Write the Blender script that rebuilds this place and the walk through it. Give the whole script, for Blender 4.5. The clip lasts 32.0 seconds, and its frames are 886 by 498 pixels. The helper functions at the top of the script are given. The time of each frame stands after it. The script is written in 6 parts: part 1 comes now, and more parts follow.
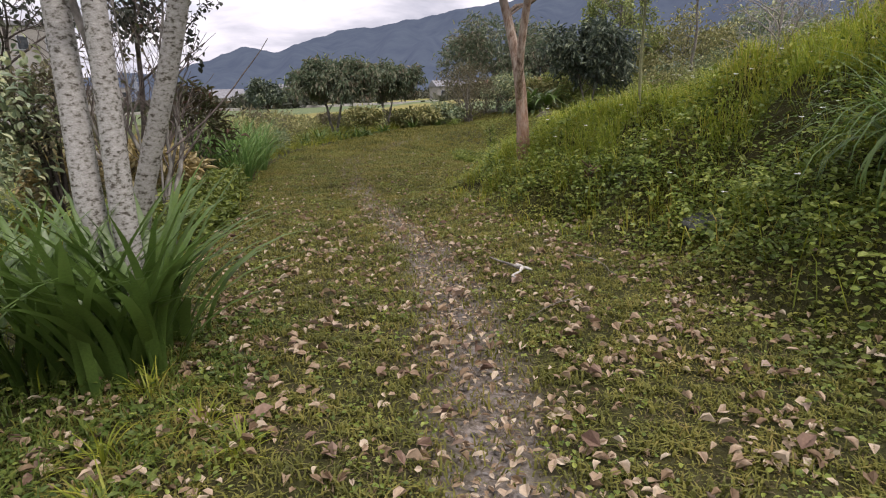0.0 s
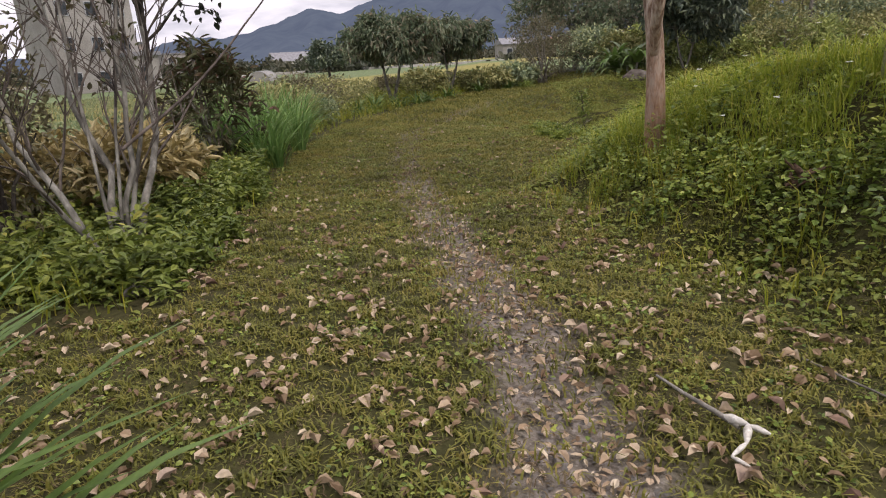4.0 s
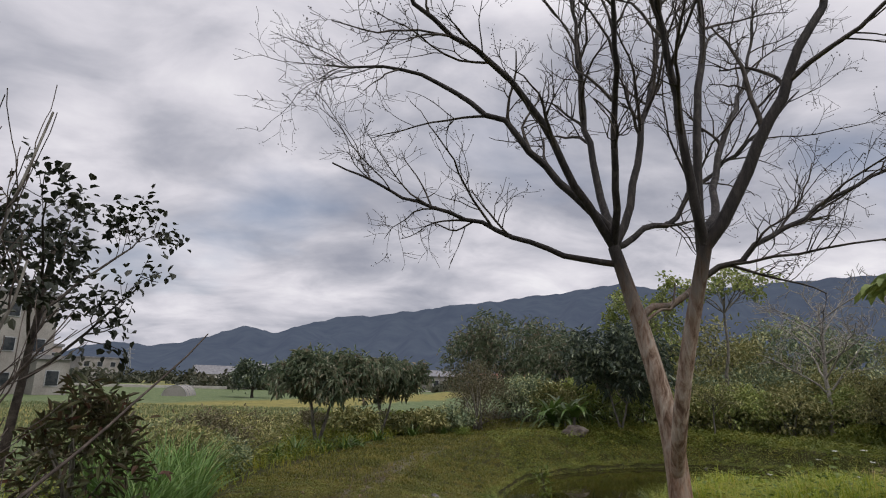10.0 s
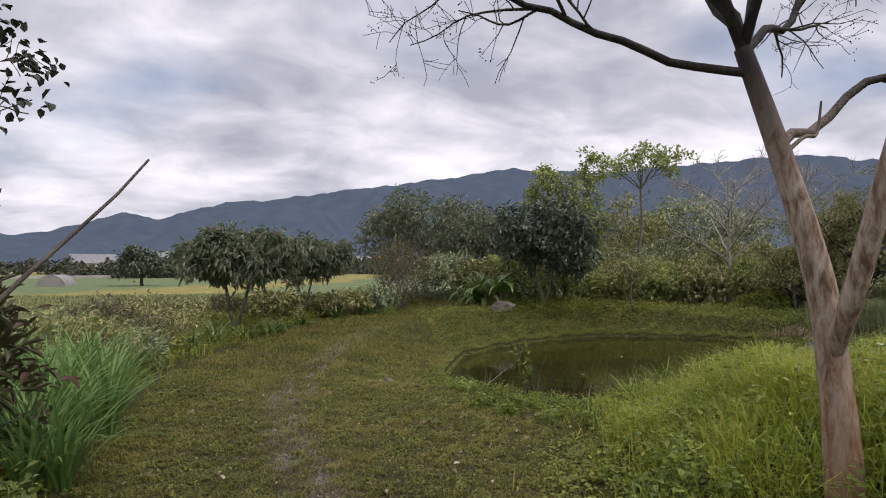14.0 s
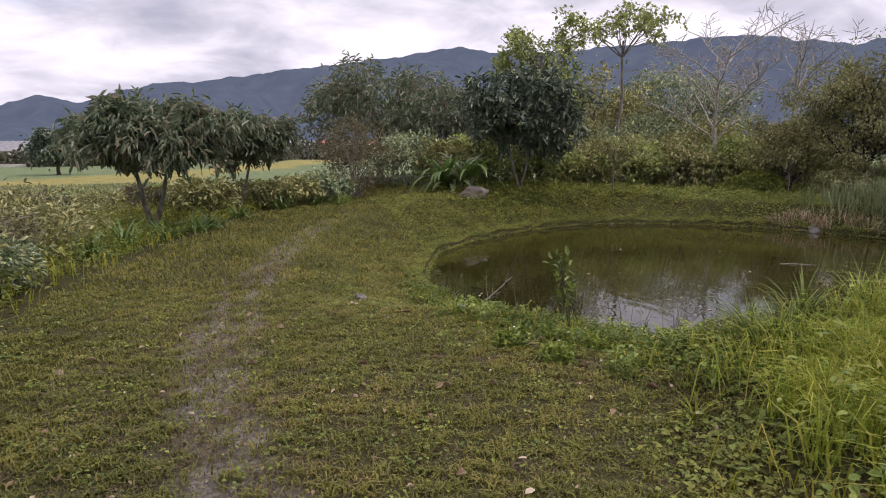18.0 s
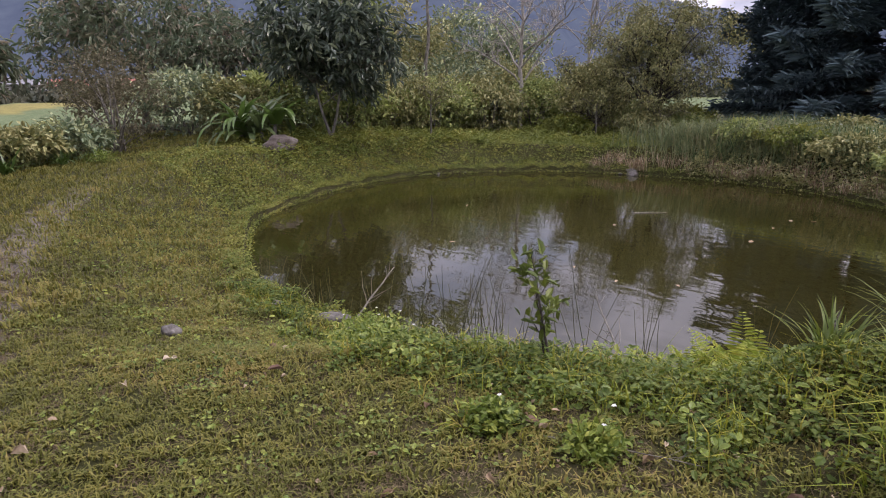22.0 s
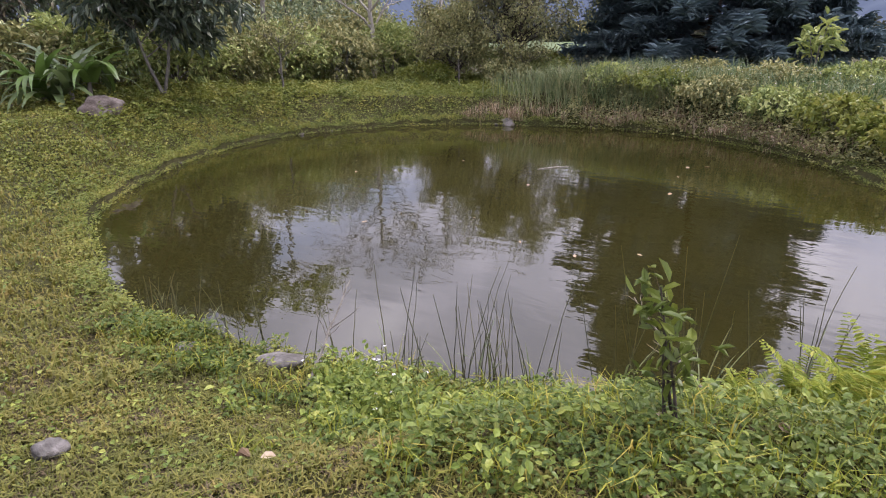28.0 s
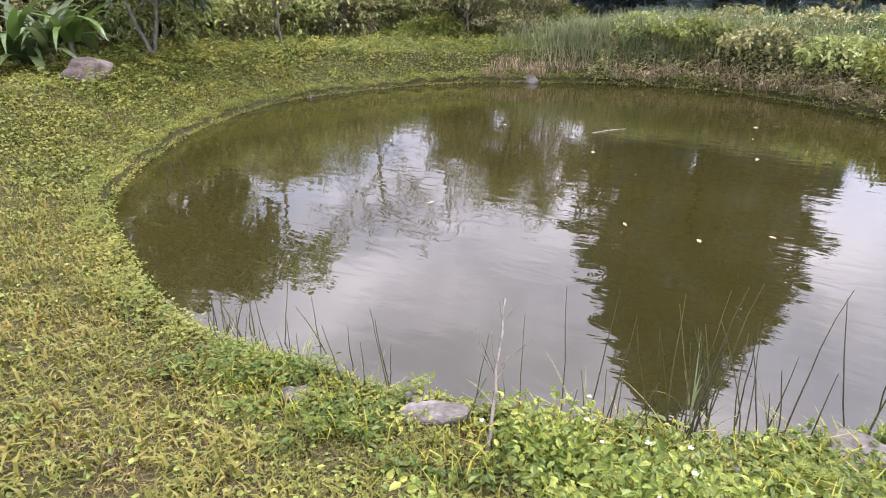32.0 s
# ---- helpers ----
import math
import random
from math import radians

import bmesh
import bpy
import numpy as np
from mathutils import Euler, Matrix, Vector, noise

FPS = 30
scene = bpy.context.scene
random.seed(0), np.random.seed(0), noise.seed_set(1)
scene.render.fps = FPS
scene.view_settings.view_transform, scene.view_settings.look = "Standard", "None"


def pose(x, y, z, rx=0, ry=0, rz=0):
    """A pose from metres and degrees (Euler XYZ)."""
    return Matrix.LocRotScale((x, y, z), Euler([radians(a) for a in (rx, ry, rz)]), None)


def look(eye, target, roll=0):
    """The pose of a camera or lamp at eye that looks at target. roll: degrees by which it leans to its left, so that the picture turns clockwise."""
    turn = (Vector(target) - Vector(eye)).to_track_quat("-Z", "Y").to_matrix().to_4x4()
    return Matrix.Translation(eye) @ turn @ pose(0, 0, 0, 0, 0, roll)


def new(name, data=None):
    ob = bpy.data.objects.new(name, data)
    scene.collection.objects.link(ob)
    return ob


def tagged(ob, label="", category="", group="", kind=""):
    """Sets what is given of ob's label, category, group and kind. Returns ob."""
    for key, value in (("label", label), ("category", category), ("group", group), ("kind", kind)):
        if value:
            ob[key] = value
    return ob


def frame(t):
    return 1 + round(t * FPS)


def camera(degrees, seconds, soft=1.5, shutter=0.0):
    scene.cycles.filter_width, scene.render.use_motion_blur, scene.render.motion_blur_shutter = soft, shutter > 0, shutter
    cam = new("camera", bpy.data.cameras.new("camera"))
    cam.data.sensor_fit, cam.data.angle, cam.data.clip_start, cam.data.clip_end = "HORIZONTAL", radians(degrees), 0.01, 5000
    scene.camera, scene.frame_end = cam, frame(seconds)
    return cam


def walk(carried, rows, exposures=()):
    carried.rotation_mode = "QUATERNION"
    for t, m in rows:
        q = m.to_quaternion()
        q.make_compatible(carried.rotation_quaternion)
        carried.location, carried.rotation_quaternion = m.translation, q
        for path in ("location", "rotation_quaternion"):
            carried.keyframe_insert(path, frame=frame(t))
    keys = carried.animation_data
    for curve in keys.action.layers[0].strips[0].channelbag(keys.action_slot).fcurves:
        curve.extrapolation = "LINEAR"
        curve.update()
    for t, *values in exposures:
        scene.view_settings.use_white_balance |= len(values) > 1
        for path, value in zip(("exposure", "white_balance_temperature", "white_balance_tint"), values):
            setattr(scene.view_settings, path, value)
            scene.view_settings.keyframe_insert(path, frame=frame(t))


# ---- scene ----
LENS = 73.57
# seconds, x, y, z, heading, tilt, roll
PATH = [
    (0.0, -0.000, 0.000, 1.196, -0.35, -14.58, -2.16),
    (0.5, 0.026, 0.329, 1.230, 1.45, -15.04, -2.23),
    (1.0, 0.075, 0.655, 1.228, 2.45, -14.99, -2.35),
    (1.5, 0.096, 0.917, 1.227, 2.84, -15.11, -2.66),
    (2.0, 0.056, 1.220, 1.218, 3.04, -15.29, -3.09),
    (2.5, 0.023, 1.508, 1.207, 3.47, -15.68, -3.61),
    (4.5, -0.229, 2.384, 1.190, 6.46, -18.21, -3.16),
    (5.0, -0.254, 2.625, 1.252, 6.12, -17.72, -2.93),
    (5.5, -0.330, 2.779, 1.321, 3.74, -14.97, -1.67),
    (6.0, -0.370, 2.849, 1.408, 0.00, -10.18, -0.21),
    (6.5, -0.383, 2.872, 1.480, -1.41, -4.65, 0.15),
    (7.0, -0.391, 2.893, 1.525, -1.31, -0.18, 0.63),
    (7.5, -0.419, 2.910, 1.556, -1.11, 3.60, 1.07),
    (8.0, -0.448, 2.939, 1.573, -0.74, 7.36, 1.33),
    (8.5, -0.463, 2.998, 1.584, -0.63, 9.52, 1.47),
    (9.0, -0.459, 3.094, 1.596, -0.57, 11.06, 1.56),
    (9.5, -0.482, 3.250, 1.604, -0.99, 12.08, 1.52),
    (10.0, -0.518, 3.364, 1.616, -1.52, 12.79, 1.44),
    (10.5, -0.620, 3.489, 1.632, -2.18, 13.04, 1.37),
    (11.0, -0.717, 3.616, 1.636, -3.15, 12.91, 1.14),
    (11.5, -0.757, 3.783, 1.631, -4.22, 12.51, 0.99),
    (12.0, -0.818, 3.999, 1.623, -4.76, 11.66, 1.20),
    (12.5, -0.943, 4.212, 1.613, -5.58, 10.20, 1.15),
    (13.0, -1.074, 4.376, 1.601, -7.71, 9.01, 0.71),
    (13.5, -1.158, 4.594, 1.540, -10.33, 6.44, 0.18),
    (14.0, -1.235, 4.791, 1.503, -11.70, 1.74, -0.08),
    (14.5, -1.339, 5.037, 1.493, -14.11, -0.71, -0.06),
    (15.0, -1.338, 5.272, 1.462, -16.97, -4.22, -0.43),
    (15.5, -1.286, 5.553, 1.444, -17.85, -5.79, -0.14),
    (17.5, -1.148, 6.836, 1.399, -17.32, -8.47, -0.29),
    (18.0, -1.194, 7.142, 1.403, -16.79, -9.37, -0.64),
    (18.5, -1.162, 7.412, 1.386, -16.78, -9.76, -1.13),
    (19.0, -1.109, 7.683, 1.379, -17.50, -10.12, -1.66),
    (19.5, -1.123, 7.980, 1.372, -20.29, -10.37, -1.77),
    (20.0, -1.118, 8.262, 1.366, -24.44, -11.79, -1.84),
    (20.5, -1.071, 8.545, 1.375, -27.54, -13.40, -1.68),
    (21.0, -1.073, 8.788, 1.373, -28.84, -13.90, -1.56),
    (21.5, -1.091, 9.054, 1.381, -32.50, -14.42, -1.21),
    (22.0, -1.055, 9.318, 1.364, -37.61, -14.83, -0.35),
    (22.5, -1.002, 9.578, 1.375, -41.07, -14.89, -0.64),
    (23.0, -1.019, 9.834, 1.380, -46.01, -14.89, -0.37),
    (23.5, -1.019, 10.021, 1.379, -49.82, -15.64, -0.73),
    (24.0, -0.935, 10.220, 1.382, -51.11, -16.75, -0.98),
    (24.5, -0.867, 10.342, 1.401, -51.15, -16.95, -1.03),
    (25.0, -0.857, 10.424, 1.409, -51.88, -16.86, -1.05),
    (25.5, -0.858, 10.470, 1.403, -52.79, -16.87, -0.96),
    (27.5, -0.929, 10.654, 1.422, -53.37, -18.62, -0.91),
    (28.0, -0.919, 10.792, 1.395, -53.89, -19.85, -0.81),
    (28.5, -0.906, 11.016, 1.395, -53.98, -20.73, -0.67),
    (29.0, -0.919, 11.205, 1.395, -54.10, -21.75, -0.52),
    (29.5, -0.944, 11.447, 1.401, -54.40, -22.24, -0.81),
    (30.0, -0.932, 11.609, 1.369, -55.64, -22.44, -1.40),
    (30.5, -0.829, 11.794, 1.353, -56.28, -22.95, -1.94),
    (31.0, -0.765, 11.911, 1.348, -56.14, -23.39, -1.94),
    (31.5, -0.747, 11.985, 1.345, -56.21, -23.82, -1.77),
    (32.0, -0.757, 12.118, 1.349, -56.48, -23.93, -1.46),
]
EXPOSURES = [(0.0, 0.4, 6550, 18), (5.0, 0.38, 6650, 18), (6.0, 0.1, 6600, 15), (7.0, -0.1, 6500, 13), (9.0, -0.27, 6450, 13), (12.0, -0.27, 6450, 13), (13.0, -0.15, 6450, 13), (14.5, 0.2, 6450, 16), (17.5, 0.27, 6450, 21), (20.0, 0.48, 6350, 24), (22.0, 0.51, 6200, 26), (25.5, 0.55, 6050, 26), (28.0, 1.0, 6100, 25), (29.0, 1.24, 6120, 25), (30.0, 1.38, 6150, 24), (32.0, 1.68, 6150, 24)]
cam = camera(LENS, 32.0, 1.1)
walk(cam, [(t, pose(x, y, z, 90 + tilt, 0, head) @ pose(0, 0, 0, 0, 0, roll)) for t, x, y, z, head, tilt, roll in PATH], EXPOSURES)

# ---- sky and sun: a bright, broken overcast ----
SUN_UP, SUN_AZ = radians(52), radians(128)
world = bpy.data.worlds.new("sky")
scene.world = world
world.use_nodes = True


def tree_of(owner):
    owner.use_nodes = True
    t = owner.node_tree
    t.nodes.clear()
    return t


def node(t, kind, links=(), **values):
    n = t.nodes.new(kind)
    for k, v in values.items():
        if k in n.inputs:
            n.inputs[k].default_value = v
    for sock, src in links:
        t.links.new(src, n.inputs[sock])
    return n


def ramp(t, fac, stops):
    n = t.nodes.new("ShaderNodeValToRGB")
    e = n.color_ramp.elements
    while len(e) < len(stops):
        e.new(0.5)
    for el, (p, c) in zip(e, stops):
        el.position, el.color = p, (*c, 1)
    t.links.new(fac, n.inputs[0])
    return n.outputs[0]


def math_node(t, op, a, b=None, clamp=False):
    n = t.nodes.new("ShaderNodeMath")
    n.operation, n.use_clamp = op, clamp
    for i, v in enumerate((a, b)):
        if v is None:
            continue
        if isinstance(v, (int, float)):
            n.inputs[i].default_value = v
        else:
            t.links.new(v, n.inputs[i])
    return n.outputs[0]


def mix_rgb(t, fac, a, b, mode="MIX"):
    n = t.nodes.new("ShaderNodeMix")
    n.data_type, n.blend_type = "RGBA", mode
    for sock, v in ((n.inputs[0], fac), (n.inputs[6], a), (n.inputs[7], b)):
        if isinstance(v, (int, float)):
            sock.default_value = v
        elif isinstance(v, tuple):
            sock.default_value = (*v, 1)
        else:
            t.links.new(v, sock)
    return n.outputs[2]


def build_sky():
    t = tree_of(world)
    sky = node(t, "ShaderNodeTexSky")
    sky.sky_type, sky.sun_disc = "NISHITA", False
    sky.sun_elevation, sky.sun_rotation = SUN_UP, SUN_AZ
    co = node(t, "ShaderNodeTexCoord").outputs["Generated"]
    sep = node(t, "ShaderNodeSeparateXYZ", [("Vector", co)])
    up = math_node(t, "MAXIMUM", sep.outputs[2], 0.0)
    flat = math_node(t, "ADD", up, 0.30)
    px, py = math_node(t, "DIVIDE", sep.outputs[0], flat), math_node(t, "DIVIDE", sep.outputs[1], flat)
    plane = node(t, "ShaderNodeCombineXYZ", [("X", px), ("Y", py)])
    turn = node(t, "ShaderNodeMapping", [("Vector", plane.outputs[0])])
    turn.inputs["Rotation"].default_value = (0, 0, radians(-18))
    turn.inputs["Scale"].default_value = (0.9, 1.15, 1)
    big = node(t, "ShaderNodeTexNoise", [("Vector", turn.outputs[0])], Scale=1.1, Detail=6.0, Roughness=0.52, Distortion=0.25)
    fine = node(t, "ShaderNodeTexNoise", [("Vector", turn.outputs[0])], Scale=3.4, Detail=7.0, Roughness=0.55, Distortion=0.4)
    mixed = math_node(t, "ADD", math_node(t, "MULTIPLY", big.outputs[0], 0.6), math_node(t, "MULTIPLY", fine.outputs[0], 0.4))
    cloud = ramp(t, mixed, [(0.38, (0.40, 0.42, 0.49)), (0.46, (0.57, 0.58, 0.64)), (0.55, (0.83, 0.82, 0.87)), (0.63, (1.04, 1.03, 1.05))])
    hole = node(t, "ShaderNodeTexNoise", [("Vector", turn.outputs[0])], Scale=0.75, Detail=5.0, Roughness=0.5)
    gaps = ramp(t, hole.outputs[0], [(0.535, (0, 0, 0)), (0.69, (0.85, 0.85, 0.85))])
    sky_dim = mix_rgb(t, 1.0, sky.outputs[0], (0.11, 0.11, 0.11), "MULTIPLY")
    colour = mix_rgb(t, gaps, cloud, sky_dim)
    zenith = ramp(t, up, [(0.0, (1, 1, 1)), (0.55, (1.0, 1.0, 1.0)), (0.75, (1.6, 1.58, 1.55)), (1.0, (2.4, 2.35, 2.28))])
    colour = mix_rgb(t, 1.0, colour, zenith, "MULTIPLY")
    bg = node(t, "ShaderNodeBackground", [("Color", colour)], Strength=1.0)
    out = node(t, "ShaderNodeOutputWorld", [("Surface", bg.outputs[0])])


build_sky()
sun = new("sun", bpy.data.lights.new("sun", "SUN"))
sun.data.energy, sun.data.angle, sun.data.color = 1.5, radians(12), (1.0, 0.95, 0.88)
sun.matrix_world = look((0, 0, 30), (-30 * math.cos(SUN_UP) * math.sin(SUN_AZ), -30 * math.cos(SUN_UP) * math.cos(SUN_AZ), 30 - 30 * math.sin(SUN_UP)))

# ---- materials ----
def leaf_mat(name, shades, rough=0.5, through_light=0.3, patch=0.6, patch_scale=1.3, spec=0.35):
    """Leaves: each one takes its own shade; broad patches shift the mix; light shines through."""
    m = bpy.data.materials.new(name)
    t = tree_of(m)
    geo = node(t, "ShaderNodeNewGeometry")
    n = node(t, "ShaderNodeTexNoise", [("Vector", geo.outputs["Position"])], Scale=patch_scale, Detail=3.0)
    n2 = node(t, "ShaderNodeTexNoise", [("Vector", geo.outputs["Position"])], Scale=patch_scale * 6.5, Detail=2.0)
    drift = math_node(t, "ADD", math_node(t, "MULTIPLY", math_node(t, "SUBTRACT", n.outputs[0], 0.5), patch * 1.6), math_node(t, "MULTIPLY", math_node(t, "SUBTRACT", n2.outputs[0], 0.5), patch * 0.9))
    fac = math_node(t, "ADD", math_node(t, "MULTIPLY", geo.outputs["Random Per Island"], 1 - patch * 0.65), drift)
    fac = math_node(t, "ADD", fac, patch * 0.32, True)
    stops = [(i / (len(shades) - 1), c) for i, c in enumerate(shades)]
    col = ramp(t, fac, stops)
    grain = node(t, "ShaderNodeTexNoise", [("Vector", geo.outputs["Position"])], Scale=90.0, Detail=2.0)
    col = mix_rgb(t, 0.35, col, mix_rgb(t, 1.0, col, ramp(t, grain.outputs[0], [(0.3, (0.55, 0.55, 0.55)), (0.7, (1.35, 1.35, 1.3))]), "MULTIPLY"))
    p = node(t, "ShaderNodeBsdfPrincipled", [("Base Color", col)], Roughness=rough)
    p.inputs["Specular IOR Level"].default_value = spec
    tr = node(t, "ShaderNodeBsdfTranslucent", [("Color", col)])
    mx = node(t, "ShaderNodeMixShader", [(1, p.outputs[0]), (2, tr.outputs[0])])
    mx.inputs[0].default_value = through_light
    node(t, "ShaderNodeOutputMaterial", [("Surface", mx.outputs[0])])
    return m


def rough_mat(name, stops, scale=6.0, rough=0.85, bump=0.4, bump_scale=40.0, stretch=(1, 1, 1), detail=6.0):
    """Bark, stone, plaster: two scales of colour noise and a fine relief."""
    m = bpy.data.materials.new(name)
    t = tree_of(m)
    co = node(t, "ShaderNodeTexCoord").outputs["Object"]
    mp = node(t, "ShaderNodeMapping", [("Vector", co)])
    mp.inputs["Scale"].default_value = stretch
    a = node(t, "ShaderNodeTexNoise", [("Vector", mp.outputs[0])], Scale=scale, Detail=detail, Roughness=0.6)
    b = node(t, "ShaderNodeTexNoise", [("Vector", mp.outputs[0])], Scale=bump_scale, Detail=4.0, Roughness=0.65)
    col = ramp(t, a.outputs[0], stops)
    col = mix_rgb(t, 0.5, col, mix_rgb(t, 1.0, col, ramp(t, b.outputs[0], [(0.3, (0.5, 0.5, 0.5)), (0.7, (1.3, 1.3, 1.3))]), "MULTIPLY"))
    bp = node(t, "ShaderNodeBump", [("Height", b.outputs[0])], Strength=bump, Distance=0.02)
    p = node(t, "ShaderNodeBsdfPrincipled", [("Base Color", col), ("Normal", bp.outputs[0])], Roughness=rough)
    p.inputs["Specular IOR Level"].default_value = 0.25
    node(t, "ShaderNodeOutputMaterial", [("Surface", p.outputs[0])])
    return m


LAWN = leaf_mat("lawn_grass", [(0.071, 0.077, 0.016), (0.141, 0.148, 0.029), (0.224, 0.214, 0.044), (0.324, 0.246, 0.078)], 0.6, 0.3, 0.75, 1.3)
THATCH = leaf_mat("dry_thatch", [(0.064, 0.047, 0.025), (0.132, 0.1, 0.056), (0.212, 0.17, 0.102)], 0.8, 0.15, 0.5, 2.0, 0.15)
CREEPER_DEEP = leaf_mat("mound_creeper_leaves", [(0.067, 0.109, 0.022), (0.143, 0.204, 0.036), (0.244, 0.306, 0.055), (0.403, 0.42, 0.087)], 0.45, 0.28, 0.5, 1.6, 0.4)
RIDGE_GRASS = leaf_mat("fresh_ridge_grass", [(0.158, 0.222, 0.028), (0.264, 0.34, 0.04), (0.403, 0.437, 0.06), (0.529, 0.417, 0.128)], 0.5, 0.45, 0.5, 0.9)
LONG_GRASS = leaf_mat("long_grass", [(0.137, 0.177, 0.019), (0.237, 0.284, 0.028), (0.373, 0.367, 0.047), (0.508, 0.355, 0.094)], 0.5, 0.4, 0.5, 0.9)
DARK_BLADES = leaf_mat("strap_leaves", [(0.062, 0.113, 0.025), (0.097, 0.167, 0.035), (0.152, 0.223, 0.049)], 0.4, 0.3, 0.3, 2.0, 0.5)
REED_GRASS = leaf_mat("reed_grass", [(0.105, 0.145, 0.066), (0.170, 0.215, 0.098), (0.245, 0.270, 0.125), (0.360, 0.300, 0.170)], 0.55, 0.35, 0.5, 0.8)
CREEPER = leaf_mat("creeper_leaves", [(0.096, 0.131, 0.027), (0.164, 0.204, 0.039), (0.255, 0.273, 0.055), (0.384, 0.335, 0.079)], 0.5, 0.3, 0.9, 1.6)
DRY_LEAF = leaf_mat("dry_leaves", [(0.119, 0.077, 0.048), (0.286, 0.203, 0.124), (0.441, 0.338, 0.233), (0.595, 0.511, 0.381)], 0.8, 0.12, 0.2, 3.0, 0.15)
MANGO_LEAF = leaf_mat("mango_leaves", [(0.072, 0.115, 0.066), (0.131, 0.176, 0.101), (0.218, 0.239, 0.148), (0.361, 0.269, 0.2)], 0.42, 0.2, 0.5, 1.2, 0.45)
DARK_LEAF = leaf_mat("dark_leaves", [(0.1, 0.157, 0.094), (0.202, 0.261, 0.144), (0.329, 0.37, 0.205), (0.704, 0.702, 0.358)], 0.42, 0.18, 0.4, 1.0, 0.45)
BUSH_LEAF = leaf_mat("bush_leaves", [(0.122, 0.145, 0.062), (0.234, 0.251, 0.104), (0.417, 0.39, 0.166), (0.308, 0.298, 0.144)], 0.55, 0.15, 0.45, 0.8, 0.3)
LIGHT_LEAF = leaf_mat("light_leaves", [(0.123, 0.17, 0.057), (0.245, 0.304, 0.097), (0.406, 0.443, 0.144), (0.312, 0.34, 0.143)], 0.55, 0.25, 0.4, 1.0, 0.3)
BROWN_BUSH = leaf_mat("dry_bush_leaves", [(0.085, 0.083, 0.045), (0.15, 0.135, 0.076), (0.204, 0.177, 0.109), (0.172, 0.188, 0.071)], 0.65, 0.25, 0.5, 1.0)
RED_LEAF = leaf_mat("dark_red_leaves", [(0.042, 0.042, 0.021), (0.084, 0.070, 0.035), (0.084, 0.105, 0.042), (0.140, 0.042, 0.042)], 0.45, 0.25, 0.5, 2.0)
CROTON_LEAF = leaf_mat("croton_leaves", [(0.140, 0.120, 0.045), (0.290, 0.225, 0.085), (0.450, 0.370, 0.180), (0.580, 0.520, 0.340)], 0.45, 0.25, 0.25, 2.0)
FERN_LEAF = leaf_mat("fern_leaves", [(0.193, 0.259, 0.030), (0.303, 0.359, 0.050), (0.468, 0.449, 0.080)], 0.5, 0.4, 0.3, 2.0)
FRESH_LEAF = leaf_mat("fresh_herb_leaves", [(0.045, 0.077, 0.013), (0.087, 0.135, 0.023), (0.143, 0.19, 0.035), (0.226, 0.244, 0.059)], 0.5, 0.3, 0.7, 1.8)
LOQUAT_LEAF = leaf_mat("loquat_leaves", [(0.039, 0.061, 0.042), (0.073, 0.1, 0.068), (0.117, 0.15, 0.105), (0.36, 0.4, 0.24)], 0.4, 0.18, 0.4, 1.0, 0.5)
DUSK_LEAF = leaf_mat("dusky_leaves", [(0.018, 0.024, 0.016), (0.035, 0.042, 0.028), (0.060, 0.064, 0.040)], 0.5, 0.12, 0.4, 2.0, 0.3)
HERB_LEAF = leaf_mat("herb_leaves", [(0.069, 0.105, 0.021), (0.138, 0.18, 0.032), (0.236, 0.27, 0.048)], 0.45, 0.25, 0.5, 1.6, 0.4)
# Needle shades lifted towards blue: air haze over the pine is put into the colour.
PINE_NEEDLE = leaf_mat("pine_needles", [(0.062, 0.100, 0.118), (0.120, 0.175, 0.190), (0.215, 0.285, 0.290)], 0.6, 0.1, 0.5, 0.7, 0.3)
PETAL = leaf_mat("white_petals", [(0.75, 0.75, 0.70), (0.85, 0.85, 0.82)], 0.6, 0.3, 0.1)
BARK_SPOT = rough_mat("spotted_bark", [(0.36, (0.085, 0.075, 0.058)), (0.42, (0.21, 0.20, 0.165)), (0.47, (0.36, 0.35, 0.315)), (0.70, (0.50, 0.485, 0.45))], 34, 0.85, 0.5, 90, (1, 1, 1.7))
BARK_LIMB = rough_mat("grey_limb_bark", [(0.35, (0.05, 0.040, 0.034)), (0.55, (0.11, 0.09, 0.075)), (0.7, (0.19, 0.16, 0.135))], 10, 0.8, 0.4, 60, (1, 1, 0.4))
BARK_LIMB_PALE = rough_mat("weathered_limb_bark", [(0.35, (0.07, 0.065, 0.055)), (0.52, (0.18, 0.17, 0.145)), (0.7, (0.34, 0.325, 0.285))], 10, 0.85, 0.4, 60, (1, 1, 0.4))
BARK_DARK = rough_mat("dark_twig_bark", [(0.35, (0.035, 0.028, 0.024)), (0.65, (0.10, 0.085, 0.07))], 12, 0.85, 0.4, 60)
BARK_PALE = rough_mat("bleached_bark", [(0.35, (0.24, 0.22, 0.19)), (0.65, (0.46, 0.43, 0.38))], 14, 0.85, 0.4, 60, (1, 1, 0.4))
BARK_GREY = rough_mat("grey_bark", [(0.35, (0.10, 0.09, 0.075)), (0.65, (0.27, 0.25, 0.21))], 14, 0.85, 0.4, 60, (1, 1, 0.4))
STONE = rough_mat("field_stone", [(0.32, (0.07, 0.063, 0.054)), (0.5, (0.15, 0.14, 0.125)), (0.68, (0.26, 0.24, 0.22))], 9, 0.9, 0.7, 30)
